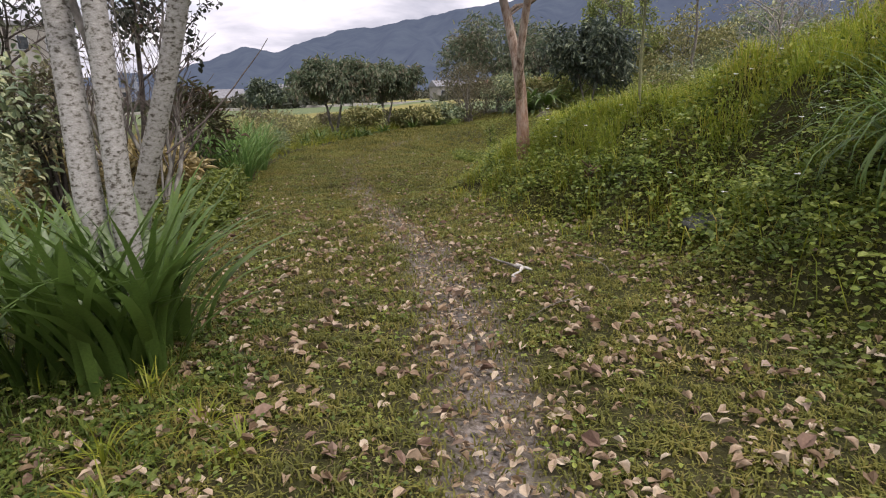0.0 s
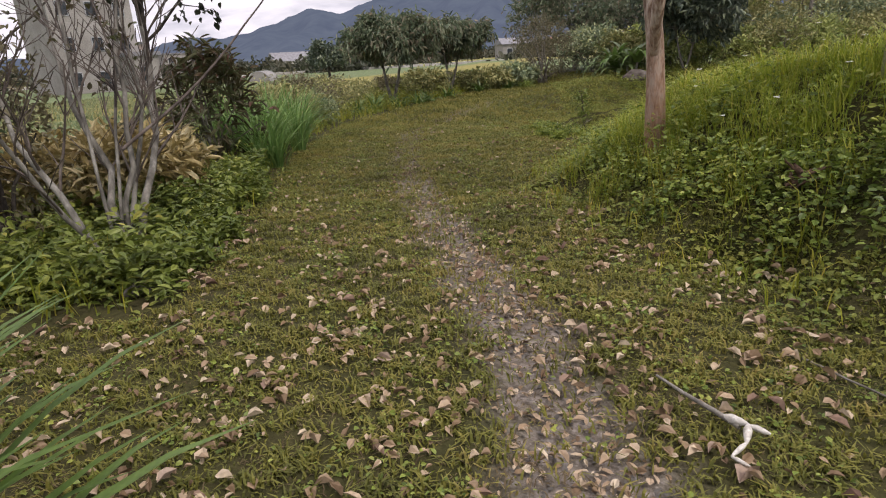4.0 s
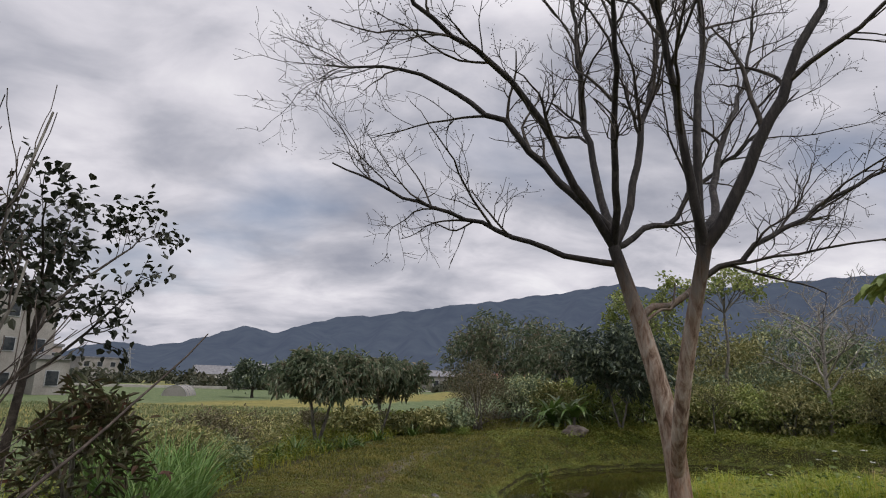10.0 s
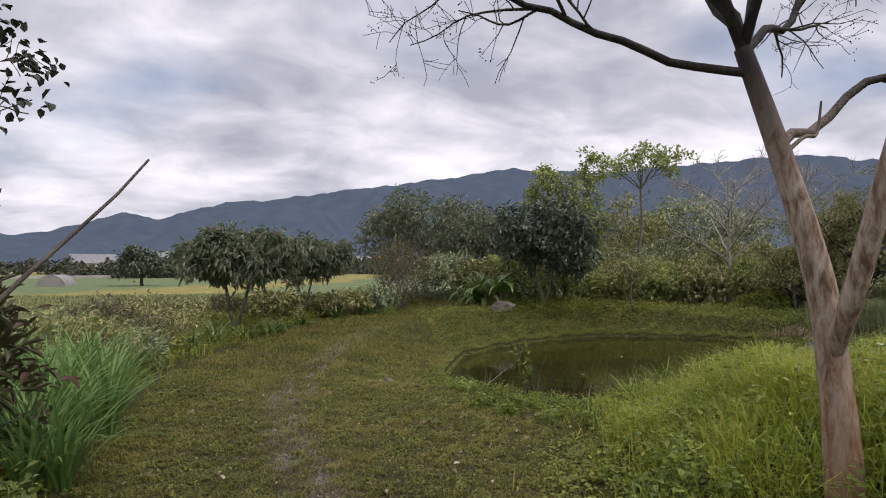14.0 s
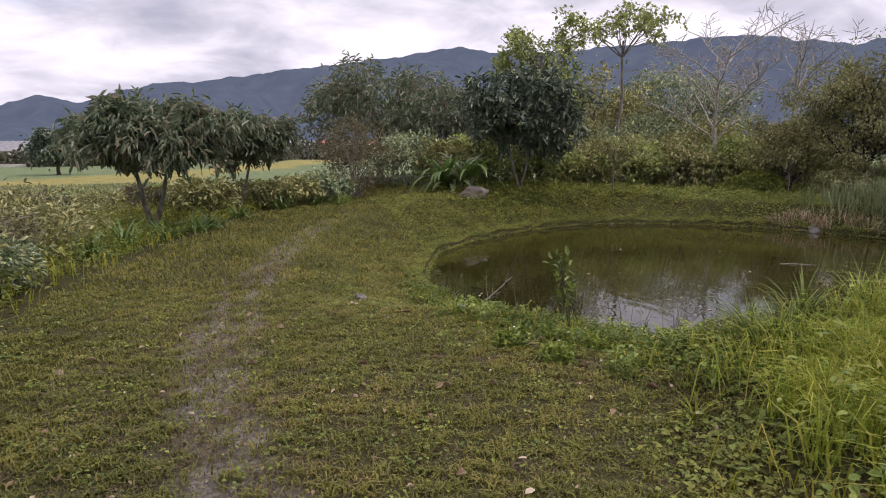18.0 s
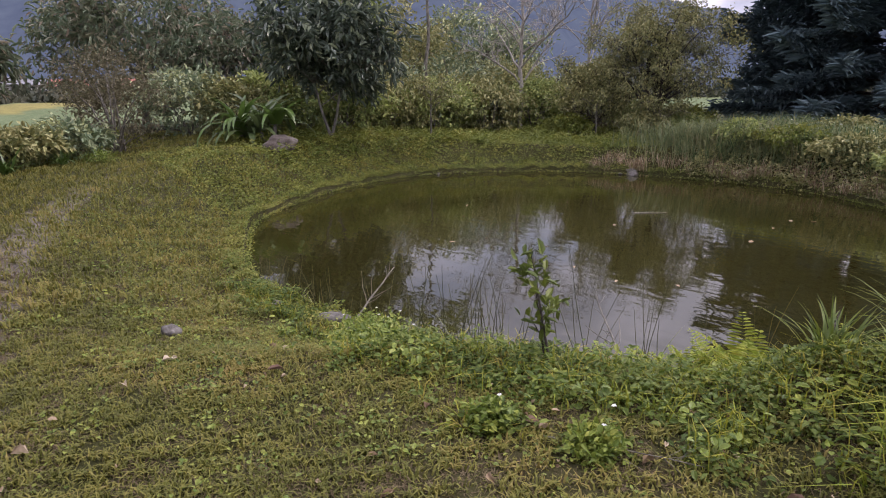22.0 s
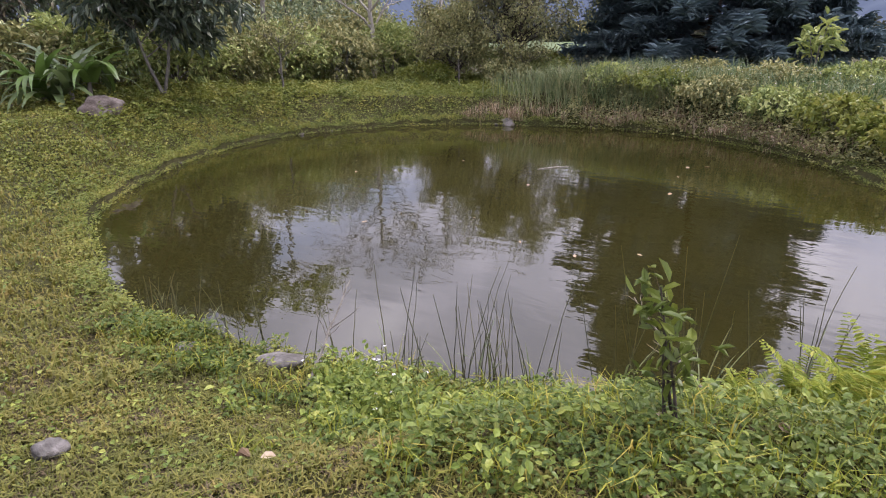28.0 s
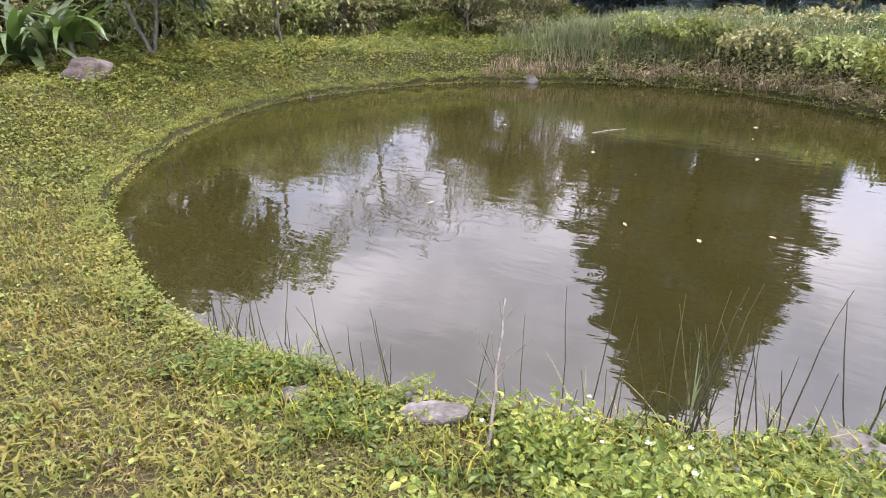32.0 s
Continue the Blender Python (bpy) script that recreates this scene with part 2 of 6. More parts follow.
CONCRETE = rough_mat("pale_concrete", [(0.35, (0.38, 0.36, 0.33)), (0.65, (0.52, 0.50, 0.46))], 0.6, 0.9, 0.2, 12)
PLASTER = rough_mat("white_plaster", [(0.35, (0.25, 0.235, 0.215)), (0.65, (0.34, 0.325, 0.30))], 0.7, 0.85, 0.1, 10)
PLASTER_PINK = rough_mat("pinkish_plaster", [(0.35, (0.34, 0.27, 0.245)), (0.65, (0.43, 0.36, 0.33))], 0.7, 0.85, 0.1, 10)
ROOF_GREY = rough_mat("grey_roofing", [(0.35, (0.16, 0.16, 0.17)), (0.65, (0.28, 0.28, 0.29))], 1.5, 0.7, 0.2, 10)
ROOF_RED = rough_mat("red_roofing", [(0.35, (0.30, 0.10, 0.08)), (0.65, (0.42, 0.17, 0.13))], 1.5, 0.7, 0.2, 10)
WINDOW_GLASS = rough_mat("dark_window_glass", [(0.4, (0.03, 0.035, 0.04)), (0.6, (0.06, 0.065, 0.07))], 2, 0.15, 0.0, 10)
STEEL = rough_mat("galvanised_steel", [(0.4, (0.30, 0.31, 0.32)), (0.6, (0.42, 0.43, 0.44))], 3, 0.5, 0.1, 20)


def build_myrtle_bark():
    """Peeling bark: tan and rust patches low down, greyer above; backlit dark painted on upper limbs."""
    m = bpy.data.materials.new("peeling_bark")
    t = tree_of(m)
    co = node(t, "ShaderNodeTexCoord").outputs["Object"]
    mp = node(t, "ShaderNodeMapping", [("Vector", co)])
    mp.inputs["Scale"].default_value = (1, 1, 0.28)
    a = node(t, "ShaderNodeTexNoise", [("Vector", mp.outputs[0])], Scale=26.0, Detail=8.0, Roughness=0.66, Distortion=0.5).outputs[0]
    b = node(t, "ShaderNodeTexNoise", [("Vector", mp.outputs[0])], Scale=60.0, Detail=4.0).outputs[0]
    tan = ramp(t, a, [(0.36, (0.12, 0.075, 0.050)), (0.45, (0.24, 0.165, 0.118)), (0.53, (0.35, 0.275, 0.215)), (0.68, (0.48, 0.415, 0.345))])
    # Ramp taken near black: limbs' shade against the bright sky is in the colour.
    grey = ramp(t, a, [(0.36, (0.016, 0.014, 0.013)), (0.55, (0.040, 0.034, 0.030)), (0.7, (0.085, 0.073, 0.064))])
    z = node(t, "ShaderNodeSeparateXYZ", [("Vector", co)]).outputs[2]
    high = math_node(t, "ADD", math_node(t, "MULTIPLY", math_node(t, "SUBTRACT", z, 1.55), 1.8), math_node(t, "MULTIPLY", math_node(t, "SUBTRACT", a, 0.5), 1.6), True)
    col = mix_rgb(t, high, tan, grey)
    rust = math_node(t, "ADD", math_node(t, "MULTIPLY", math_node(t, "SUBTRACT", 1.05, z), 1.0), math_node(t, "MULTIPLY", math_node(t, "SUBTRACT", b, 0.5), 1.0), True)
    col = mix_rgb(t, math_node(t, "MULTIPLY", rust, 0.75), col, (0.27, 0.135, 0.070))
    col = mix_rgb(t, 0.5, col, mix_rgb(t, 1.0, col, ramp(t, b, [(0.3, (0.6, 0.6, 0.6)), (0.7, (1.25, 1.25, 1.25))]), "MULTIPLY"))
    bp = node(t, "ShaderNodeBump", [("Height", a)], Strength=0.5, Distance=0.02)
    p = node(t, "ShaderNodeBsdfPrincipled", [("Base Color", col), ("Normal", bp.outputs[0])], Roughness=0.7)
    p.inputs["Specular IOR Level"].default_value = 0.25
    node(t, "ShaderNodeOutputMaterial", [("Surface", p.outputs[0])])
    return m


BARK_MYRTLE = build_myrtle_bark()


def build_ground_mat():
    m = bpy.data.materials.new("ground_soil_and_turf")
    t = tree_of(m)
    geo = node(t, "ShaderNodeNewGeometry").outputs["Position"]
    big = node(t, "ShaderNodeTexNoise", [("Vector", geo)], Scale=0.7, Detail=5.0, Roughness=0.6).outputs[0]
    fine = node(t, "ShaderNodeTexNoise", [("Vector", geo)], Scale=28.0, Detail=5.0, Roughness=0.7).outputs[0]
    speck = node(t, "ShaderNodeTexVoronoi", [("Vector", geo)], Scale=45.0).outputs["Distance"]
    turf = ramp(t, fine, [(0.28, (0.015, 0.016, 0.006)), (0.5, (0.038, 0.040, 0.012)), (0.72, (0.075, 0.073, 0.023))])
    turf = mix_rgb(t, ramp(t, big, [(0.4, (0, 0, 0)), (0.65, (0.5, 0.5, 0.5))]), turf, (0.075, 0.062, 0.030))
    dirt = ramp(t, fine, [(0.25, (0.075, 0.060, 0.047)), (0.5, (0.20, 0.17, 0.143)), (0.75, (0.37, 0.332, 0.295))])
    dirt = mix_rgb(t, ramp(t, speck, [(0.0, (0.5, 0.5, 0.5)), (0.25, (0, 0, 0))]), dirt, (0.46, 0.425, 0.39))
    mud = ramp(t, fine, [(0.3, (0.014, 0.012, 0.007)), (0.7, (0.040, 0.032, 0.019))])
    field = ramp(t, node(t, "ShaderNodeTexNoise", [("Vector", geo)], Scale=2.2, Detail=6.0).outputs[0], [(0.3, (0.085, 0.115, 0.05)), (0.5, (0.125, 0.165, 0.075)), (0.7, (0.17, 0.20, 0.10))])
    straw = ramp(t, node(t, "ShaderNodeTexNoise", [("Vector", geo)], Scale=1.2, Detail=6.0).outputs[0], [(0.3, (0.15, 0.145, 0.045)), (0.7, (0.30, 0.26, 0.085))])

    def wear(name):
        a = t.nodes.new("ShaderNodeAttribute")
        a.attribute_name = name
        return a.outputs["Fac"]

    col = mix_rgb(t, math_node(t, "ADD", math_node(t, "MULTIPLY", wear("bare"), 0.85), math_node(t, "MULTIPLY", math_node(t, "SUBTRACT", fine, 0.5), wear("bare")), True), turf, dirt)
    col = mix_rgb(t, wear("mud"), col, mud)
    col = mix_rgb(t, wear("crop"), col, field)
    col = mix_rgb(t, wear("straw"), col, straw)
    bp = node(t, "ShaderNodeBump", [("Height", fine)], Strength=0.6, Distance=0.03)
    p = node(t, "ShaderNodeBsdfPrincipled", [("Base Color", col), ("Normal", bp.outputs[0])], Roughness=0.95)
    p.inputs["Specular IOR Level"].default_value = 0.15
    node(t, "ShaderNodeOutputMaterial", [("Surface", p.outputs[0])])
    return m


def build_water_mat():
    m = bpy.data.materials.new("murky_pond_water")
    t = tree_of(m)
    geo = node(t, "ShaderNodeNewGeometry").outputs["Position"]
    big = node(t, "ShaderNodeTexNoise", [("Vector", geo)], Scale=0.5, Detail=3.0).outputs[0]
    col = ramp(t, big, [(0.35, (0.022, 0.0200, 0.0050)), (0.65, (0.031, 0.028, 0.007))])
    mp = node(t, "ShaderNodeMapping", [("Vector", geo)])
    mp.inputs["Rotation"].default_value = (0, 0, radians(50))
    mp.inputs["Scale"].default_value = (2.2, 0.9, 1)
    wave = node(t, "ShaderNodeTexNoise", [("Vector", mp.outputs[0])], Scale=2.6, Detail=3.0, Roughness=0.45, Distortion=0.5).outputs[0]
    bp = node(t, "ShaderNodeBump", [("Height", wave)], Strength=0.06, Distance=0.05)
    p = node(t, "ShaderNodeBsdfPrincipled", [("Base Color", col), ("Normal", bp.outputs[0])], Roughness=0.012, IOR=1.62)
    p.inputs["Specular IOR Level"].default_value = 0.85
    node(t, "ShaderNodeOutputMaterial", [("Surface", p.outputs[0])])
    return m


def build_mountain_mat():
    """Far forest backdrop; haze of kilometres of air painted in as a little blue glow."""
    m = bpy.data.materials.new("hazed_forest_hills")
    t = tree_of(m)
    geo = node(t, "ShaderNodeNewGeometry").outputs["Position"]
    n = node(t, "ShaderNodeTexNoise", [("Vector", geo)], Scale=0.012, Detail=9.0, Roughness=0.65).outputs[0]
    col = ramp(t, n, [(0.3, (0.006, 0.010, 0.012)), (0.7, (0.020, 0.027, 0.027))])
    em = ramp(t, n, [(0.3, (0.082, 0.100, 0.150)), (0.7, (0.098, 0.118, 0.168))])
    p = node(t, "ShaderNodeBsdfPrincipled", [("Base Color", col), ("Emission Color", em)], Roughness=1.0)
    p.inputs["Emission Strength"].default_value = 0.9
    p.inputs["Specular IOR Level"].default_value = 0.0
    node(t, "ShaderNodeOutputMaterial", [("Surface", p.outputs[0])])
    return m


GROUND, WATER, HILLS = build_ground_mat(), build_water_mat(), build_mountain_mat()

# ---- meshes ----
rng = np.random.default_rng(11)


def mesh_of(name, verts, faces, mat, smooth=False, parent=None, label=""):
    """One mesh object from arrays: verts (n, 3); faces an (m, k) array or a list of such."""
    me = bpy.data.meshes.new(name)
    faces = faces if isinstance(faces, list) else [faces]
    faces = [np.asarray(f, dtype=np.int32) for f in faces if len(f)]
    verts = np.asarray(verts, dtype=np.float32)
    sizes = np.concatenate([np.full(len(f), f.shape[1], dtype=np.int32) for f in faces])
    loops = np.concatenate([f.ravel() for f in faces])
    me.vertices.add(len(verts))
    me.vertices.foreach_set("co", verts.ravel())
    me.loops.add(len(loops))
    me.loops.foreach_set("vertex_index", loops)
    me.polygons.add(len(sizes))
    me.polygons.foreach_set("loop_start", np.concatenate([[0], np.cumsum(sizes)[:-1]]).astype(np.int32))
    me.polygons.foreach_set("use_smooth", np.full(len(sizes), smooth))
    me.update(calc_edges=True)
    me.materials.append(mat)
    ob = new(name, me)
    if parent is not None:
        ob.parent = parent
    if label:
        ob["label"] = label
    return ob


def part(name, bm, material, parent, label="", smooth=False):
    """Links a bmesh as one mesh object under a thing or a part."""
    me = bpy.data.meshes.new(name)
    bm.to_mesh(me)
    bm.free()
    me.materials.append(material)
    if smooth:
        me.polygons.foreach_set("use_smooth", np.ones(len(me.polygons), dtype=bool))
    ob = new(name, me)
    ob.parent = parent
    if label:
        ob["label"] = label
    return ob


def thing(name, at, label, category, group=""):
    ob = new(name)
    ob.location = at
    return tagged(ob, label, category, group)


def unit(v):
    return v / np.maximum(np.linalg.norm(v, axis=-1, keepdims=True), 1e-9)


# ---- the lie of the land ----
WATER_Z = -0.5
SHORE = np.array([(1.0, 13.9), (0.93, 14.9), (1.07, 15.6), (1.42, 16.55), (1.9, 17.65), (2.55, 18.4), (3.6, 19.25), (4.75, 19.95), (6.5, 20.45), (7.8, 20.2), (9.0, 19.55), (10.1, 18.5),
                  (10.75, 17.0), (11.1, 15.6), (11.1, 14.1), (10.3, 12.4), (8.9, 11.0), (7.0, 10.1), (5.0, 9.6), (3.4, 9.9), (2.4, 10.7), (1.95, 11.5), (1.5, 12.2), (1.2, 13.0)])
TRACK = np.array([(0.3, -6.0), (0.22, 0.0), (0.16, 2.0), (0.05, 3.6), (-0.18, 4.8), (-0.6, 6.3), (-1.1, 8.2), (-1.5, 10.4), (-1.55, 12.0), (-1.38, 13.6), (-1.05, 15.4), (-0.4, 17.9), (0.6, 20.5), (2.2, 23.8), (5.0, 28.5), (8.0, 34.0)])


def rounded(poly, closed, n=6):
    """A smooth line through the corners (Catmull-Rom)."""
    out, k = [], len(poly)
    for i in range(k if closed else k - 1):
        g = (lambda j: poly[j % k]) if closed else (lambda j: poly[min(max(j, 0), k - 1)])
        a, b, c, d = g(i - 1), g(i), g(i + 1), g(i + 2)
        for s in np.arange(n) / n:
            out.append(0.5 * (2 * b + (c - a) * s + (2 * a - 5 * b + 4 * c - d) * s**2 + (3 * b - a - 3 * c + d) * s**3))
    return np.array(out if closed else out + [poly[-1]])


SHORE_LINE, TRACK_LINE = rounded(SHORE, True, 5), rounded(TRACK, False, 5)


def line_dist(x, y, line, closed=False):
    a = line if closed else line[:-1]
    b = np.roll(line, -1, 0) if closed else line[1:]
    best = np.full(x.shape, 1e9)
    for p, q in zip(a, b):
        d = q - p
        s = np.clip(((x - p[0]) * d[0] + (y - p[1]) * d[1]) / (d @ d), 0, 1)
        best = np.minimum(best, np.hypot(x - p[0] - s * d[0], y - p[1] - s * d[1]))
    return best


def inside(x, y, line):
    odd = np.zeros(x.shape, dtype=bool)
    for p, q in zip(line, np.roll(line, -1, 0)):
        cross = (p[1] > y) != (q[1] > y)
        odd ^= cross & (x < (q[0] - p[0]) * (y - p[1]) / (q[1] - p[1] + 1e-12) + p[0])
    return odd


def smooth01(v):
    v = np.clip(v, 0, 1)
    return v * v * (3 - 2 * v)


def wobble(x, y, scale, seed=0):
    """Soft noise from a few sines, about -1 to 1."""
    r = np.random.default_rng(100 + seed)
    out = np.zeros(np.shape(x))
    for i in range(7):
        a, k, ph = r.uniform(0, 6.28), r.uniform(0.6, 1.9) / scale, r.uniform(0, 6.28)
        out = out + np.sin((np.cos(a) * x + np.sin(a) * y) * k * 6.28 + ph)
    return out / 3.2


def shore_dist(x, y):
    """Metres from the pond's edge, below zero over the water."""
    near = (x > -4) & (x < 16) & (y > 4) & (y < 26)
    d = np.full(np.shape(x), 9.0)
    if near.any():
        xs, ys = x[near], y[near]
        v = line_dist(xs, ys, SHORE_LINE, True)
        d[near] = np.where(inside(xs, ys, SHORE_LINE), -v, v)
    return d


def mound_foot(y):
    return np.interp(y, [-8, 0, 2.4, 3.9, 5.2, 6.0, 7.4, 9.0, 11.0], [2.0, 1.85, 1.6, 1.45, 1.0, 0.6, 0.10, 0.5, 1.3])


def land(x, y):
    x, y = np.asarray(x, float), np.asarray(y, float)
    z = 0.008 * np.clip(y - 12.5, 0, 14) + 0.025 * wobble(x, y, 3.0, 1) * (np.hypot(x, y - 12) < 40)
    into = x - mound_foot(y) + 0.16 * wobble(x, y, 1.3, 23)
    tall = np.interp(y, [-8, -2, 1, 4.5, 6.2, 7.6, 9.3, 10.6], [1.3, 1.75, 1.95, 1.6, 0.95, 0.78, 0.55, 0.22])
    back = 1 - smooth01((x - 6.5) / 4.5)
    z = z + tall * smooth01(into / np.interp(y, [4, 6.3], [2.9, 1.9])) ** 0.8 * back * (1 + 0.13 * wobble(x, y, 1.1, 2))
    z = z - 0.25 * smooth01((-3.6 - x) / 3.0)
    east = smooth01((x - 9.5) / 2.5) * smooth01((y - 6) / 3) * (1 - smooth01((y - 15.5) / 3.0)) * (1 - smooth01((x - 16) / 4))
    z = z + 0.18 * east
    d = shore_dist(x, y)
    bank = 1 - smooth01((d - 0.04) / (2.1 - 1.2 * smooth01((13.0 - y) / 1.5) * smooth01((5.0 - x) / 1.5) - 1.2 * smooth01((x - 7.6) / 3.2)))
    lip = WATER_Z + 0.10 + 0.03 * wobble(x, y, 0.7, 3)
    z = z + (lip - z) * bank * (d < 4)
    return np.where(d < 0.03, np.minimum(z, WATER_Z - 0.10 + np.clip(d, -1.2, 0.03) * 0.6), z)


def track_wear(x, y):
    d = line_dist(x, y, TRACK_LINE)
    half = np.interp(y, [-2, 3, 6, 9, 12, 16, 19, 22], [0.19, 0.165, 0.15, 0.20, 0.32, 0.28, 0.20, 0.1])
    patchy = np.interp(y, [-2, 5.5, 7.5, 10, 12, 16, 18, 21], [1.15, 1.10, 0.85, 0.78, 0.85, 0.74, 0.5, 0.0])
    e = 1 - smooth01((d - half * (0.5 + 0.3 * wobble(x, y, 0.55, 4))) / 0.24)
    return np.clip(e * (patchy + 0.42 * wobble(x, y, 0.3, 5)), 0, 1)


def axis_steps(lo, hi, step, reach):
    core = np.arange(lo, hi + step / 2, step)
    grow = [step * 1.16**i for i in range(1, 64)]
    far = np.cumsum(grow)
    far = far[far < reach]
    return np.concatenate([lo - far[::-1], core, hi + far])


def build_ground():
    xs, ys = axis_steps(-4.6, 12.6, 0.075, 4000), axis_steps(0.6, 22.5, 0.085, 4000)
    gx, gy = np.meshgrid(xs, ys)
    x, y = gx.ravel(), gy.ravel()
    z = land(x, y)
    bare = track_wear(x, y)
    near = (np.abs(x) < 20) & (np.abs(y - 12) < 20)
    z = z - 0.03 * bare + 0.006 * near * wobble(x, y, 0.25, 6)
    n, m = len(xs), len(ys)
    i = np.arange(n * m).reshape(m, n)
    quads = np.stack([i[:-1, :-1], i[:-1, 1:], i[1:, 1:], i[1:, :-1]], -1).reshape(-1, 4)
    ob = mesh_of("ground", np.stack([x, y, z], -1), quads, GROUND, True)
    d = shore_dist(x, y)
    west = smooth01((-4.4 - x + 0.4 * wobble(x, y, 3, 7)) / 0.8)
    north = smooth01((y - 31) / 3)
    field = np.maximum(west, north)
    far_x = -x * 0.92 + y * 0.38
    straw = field * smooth01((far_x - 21.5) / 0.5) * (1 - smooth01((far_x - 34) / 1.0))
    straw = np.maximum(straw, smooth01((np.hypot(x, y) - 110) / 40) * smooth01(0.5 + wobble(x, y, 70, 8)))
    for key, v in (("bare", bare), ("mud", (1 - smooth01((d + 0.03) / 0.08)) * (d < 2)), ("crop", field), ("straw", straw)):
        a = ob.data.attributes.new(key, "FLOAT", "POINT")
        a.data.foreach_set("value", np.clip(v, 0, 1).astype(np.float32))
    tagged(ob, "mown grassy ground with a worn earth track", "ground", kind="structure")


def build_water():
    c = SHORE_LINE.mean(0)
    rim = c + (SHORE_LINE - c) * 1.03
    v = np.concatenate([[(*c, WATER_Z)], np.c_[rim, np.full(len(rim), WATER_Z)]])
    k = len(rim)
    f = np.stack([np.zeros(k), 1 + np.arange(k), 1 + (np.arange(k) + 1) % k], -1)
    ob = mesh_of("water", v, f, WATER, True)
    tagged(ob, "still murky brown pond water with sky reflections", "water", kind="structure")


def build_hills():
    """Wooded range round the plain: heading and height of its skyline, in degrees."""
    skyline = [(-180, 3.0), (-120, 2.6), (-70, 2.2), (-40, 1.7), (-31, 1.8), (-28, 2.55), (-26.3, 2.8), (-24.5, 2.5), (-19.3, 3.7), (-17.2, 4.6), (-16, 4.55), (-14.4, 4.15), (-11.9, 4.95), (-8.5, 5.85), (-5.4, 6.15),
               (-2.2, 6.65), (2.7, 7.25), (7.8, 8.05), (13, 8.6), (16.7, 9.35), (18.5, 9.4), (21.4, 8.9), (28.7, 8.75), (33.6, 9.1), (42.7, 9.2), (45.3, 8.7), (50.8, 7.75), (52.5, 8.05), (57, 7.4), (63, 5.9), (75, 6.5), (110, 5.0), (180, 3.0)]
    az = np.radians(np.arange(-180, 180.01, 0.35))
    top = np.interp(np.degrees(az), *zip(*skyline))
    top = top + 0.10 * np.sin(az * 61) * np.sin(az * 23 + 1) + 0.05 * np.sin(az * 173 + 2) + rng.normal(0, 0.025, len(az))
    rows, k = [], 26
    for j in range(k):
        s = j / (k - 1)
        r = 1500 + 1500 * s + 120 * s * np.sin(az * 17 + 4 * s)
        share = s**1.15 + 0.10 * np.sin(az * 37 + 5 * s) * np.sin(math.pi * s) + 0.06 * np.sin(az * 83 - 9 * s) * np.sin(math.pi * s)
        h = np.tan(np.radians(top)) * 3000 * np.clip(share, 0, 1) * (r / 3000 if j == k - 1 else 1)
        h = h if j < k - 1 else np.tan(np.radians(top)) * r + 1.4
        rows.append(np.stack([r * np.sin(az), 8 + r * np.cos(az), h - 4 * (j == 0)], -1))
    v = np.concatenate(rows)
    n = len(az)
    i = np.arange(n * k).reshape(k, n)
    f = np.stack([i[:-1, :-1], i[:-1, 1:], i[1:, 1:], i[1:, :-1]], -1).reshape(-1, 4)
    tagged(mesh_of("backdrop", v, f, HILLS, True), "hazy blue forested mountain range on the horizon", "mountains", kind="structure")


build_ground()
build_water()
build_hills()

# ---- plant kit ----
def tubes(lines, sides=5):
    """Tapered tubes along lines of (points, radii): one vertex and one face array."""
    vs, fs, at = [], [], 0
    ring = np.arange(sides) * 2 * math.pi / sides
    co, si = np.cos(ring)[None, :, None], np.sin(ring)[None, :, None]
    step = np.arange(sides)
    for pts, rad in lines:
        pts = np.asarray(pts, float)
        k = len(pts)
        along = unit(np.gradient(pts, axis=0))
        ref = np.array([0.31, 0.95, 0.05]) if abs(along[0, 2]) > 0.6 else np.array([0.05, 0.1, 1.0])
        u = unit(np.cross(along, ref))
        w = np.cross(along, u)
        vs.append((pts[:, None] + np.asarray(rad)[:, None, None] * (u[:, None] * co + w[:, None] * si)).reshape(-1, 3))
        i = at + np.arange(k - 1)[:, None] * sides + step[None]
        j = at + np.arange(k - 1)[:, None] * sides + (step[None] + 1) % sides
        fs.append(np.stack([i, j, j + sides, i + sides], -1).reshape(-1, 4))
        at += k * sides
    return np.concatenate(vs), np.concatenate(fs)


def limb(r, start, heading, rise0, rise1, length, r0, r1, n=8, crook=0.12):
    """A branch that leaves at rise0 degrees and ends at rise1, with a natural crook."""
    pts, p = [np.array(start, float)], np.array(start, float)
    h = math.radians(heading)
    for i in range(n):
        e = math.radians(rise0 + (rise1 - rise0) * (i + 0.5) / n)
        h += r.normal(0, crook)
        d = np.array([math.cos(h) * math.cos(e), math.sin(h) * math.cos(e), math.sin(e)]) + r.normal(0, crook * 0.7, 3)
        p = p + d / np.linalg.norm(d) * length / n
        pts.append(p)
    return np.array(pts), np.linspace(1, 0, n + 1) ** 0.9 * (r0 - r1) + r1


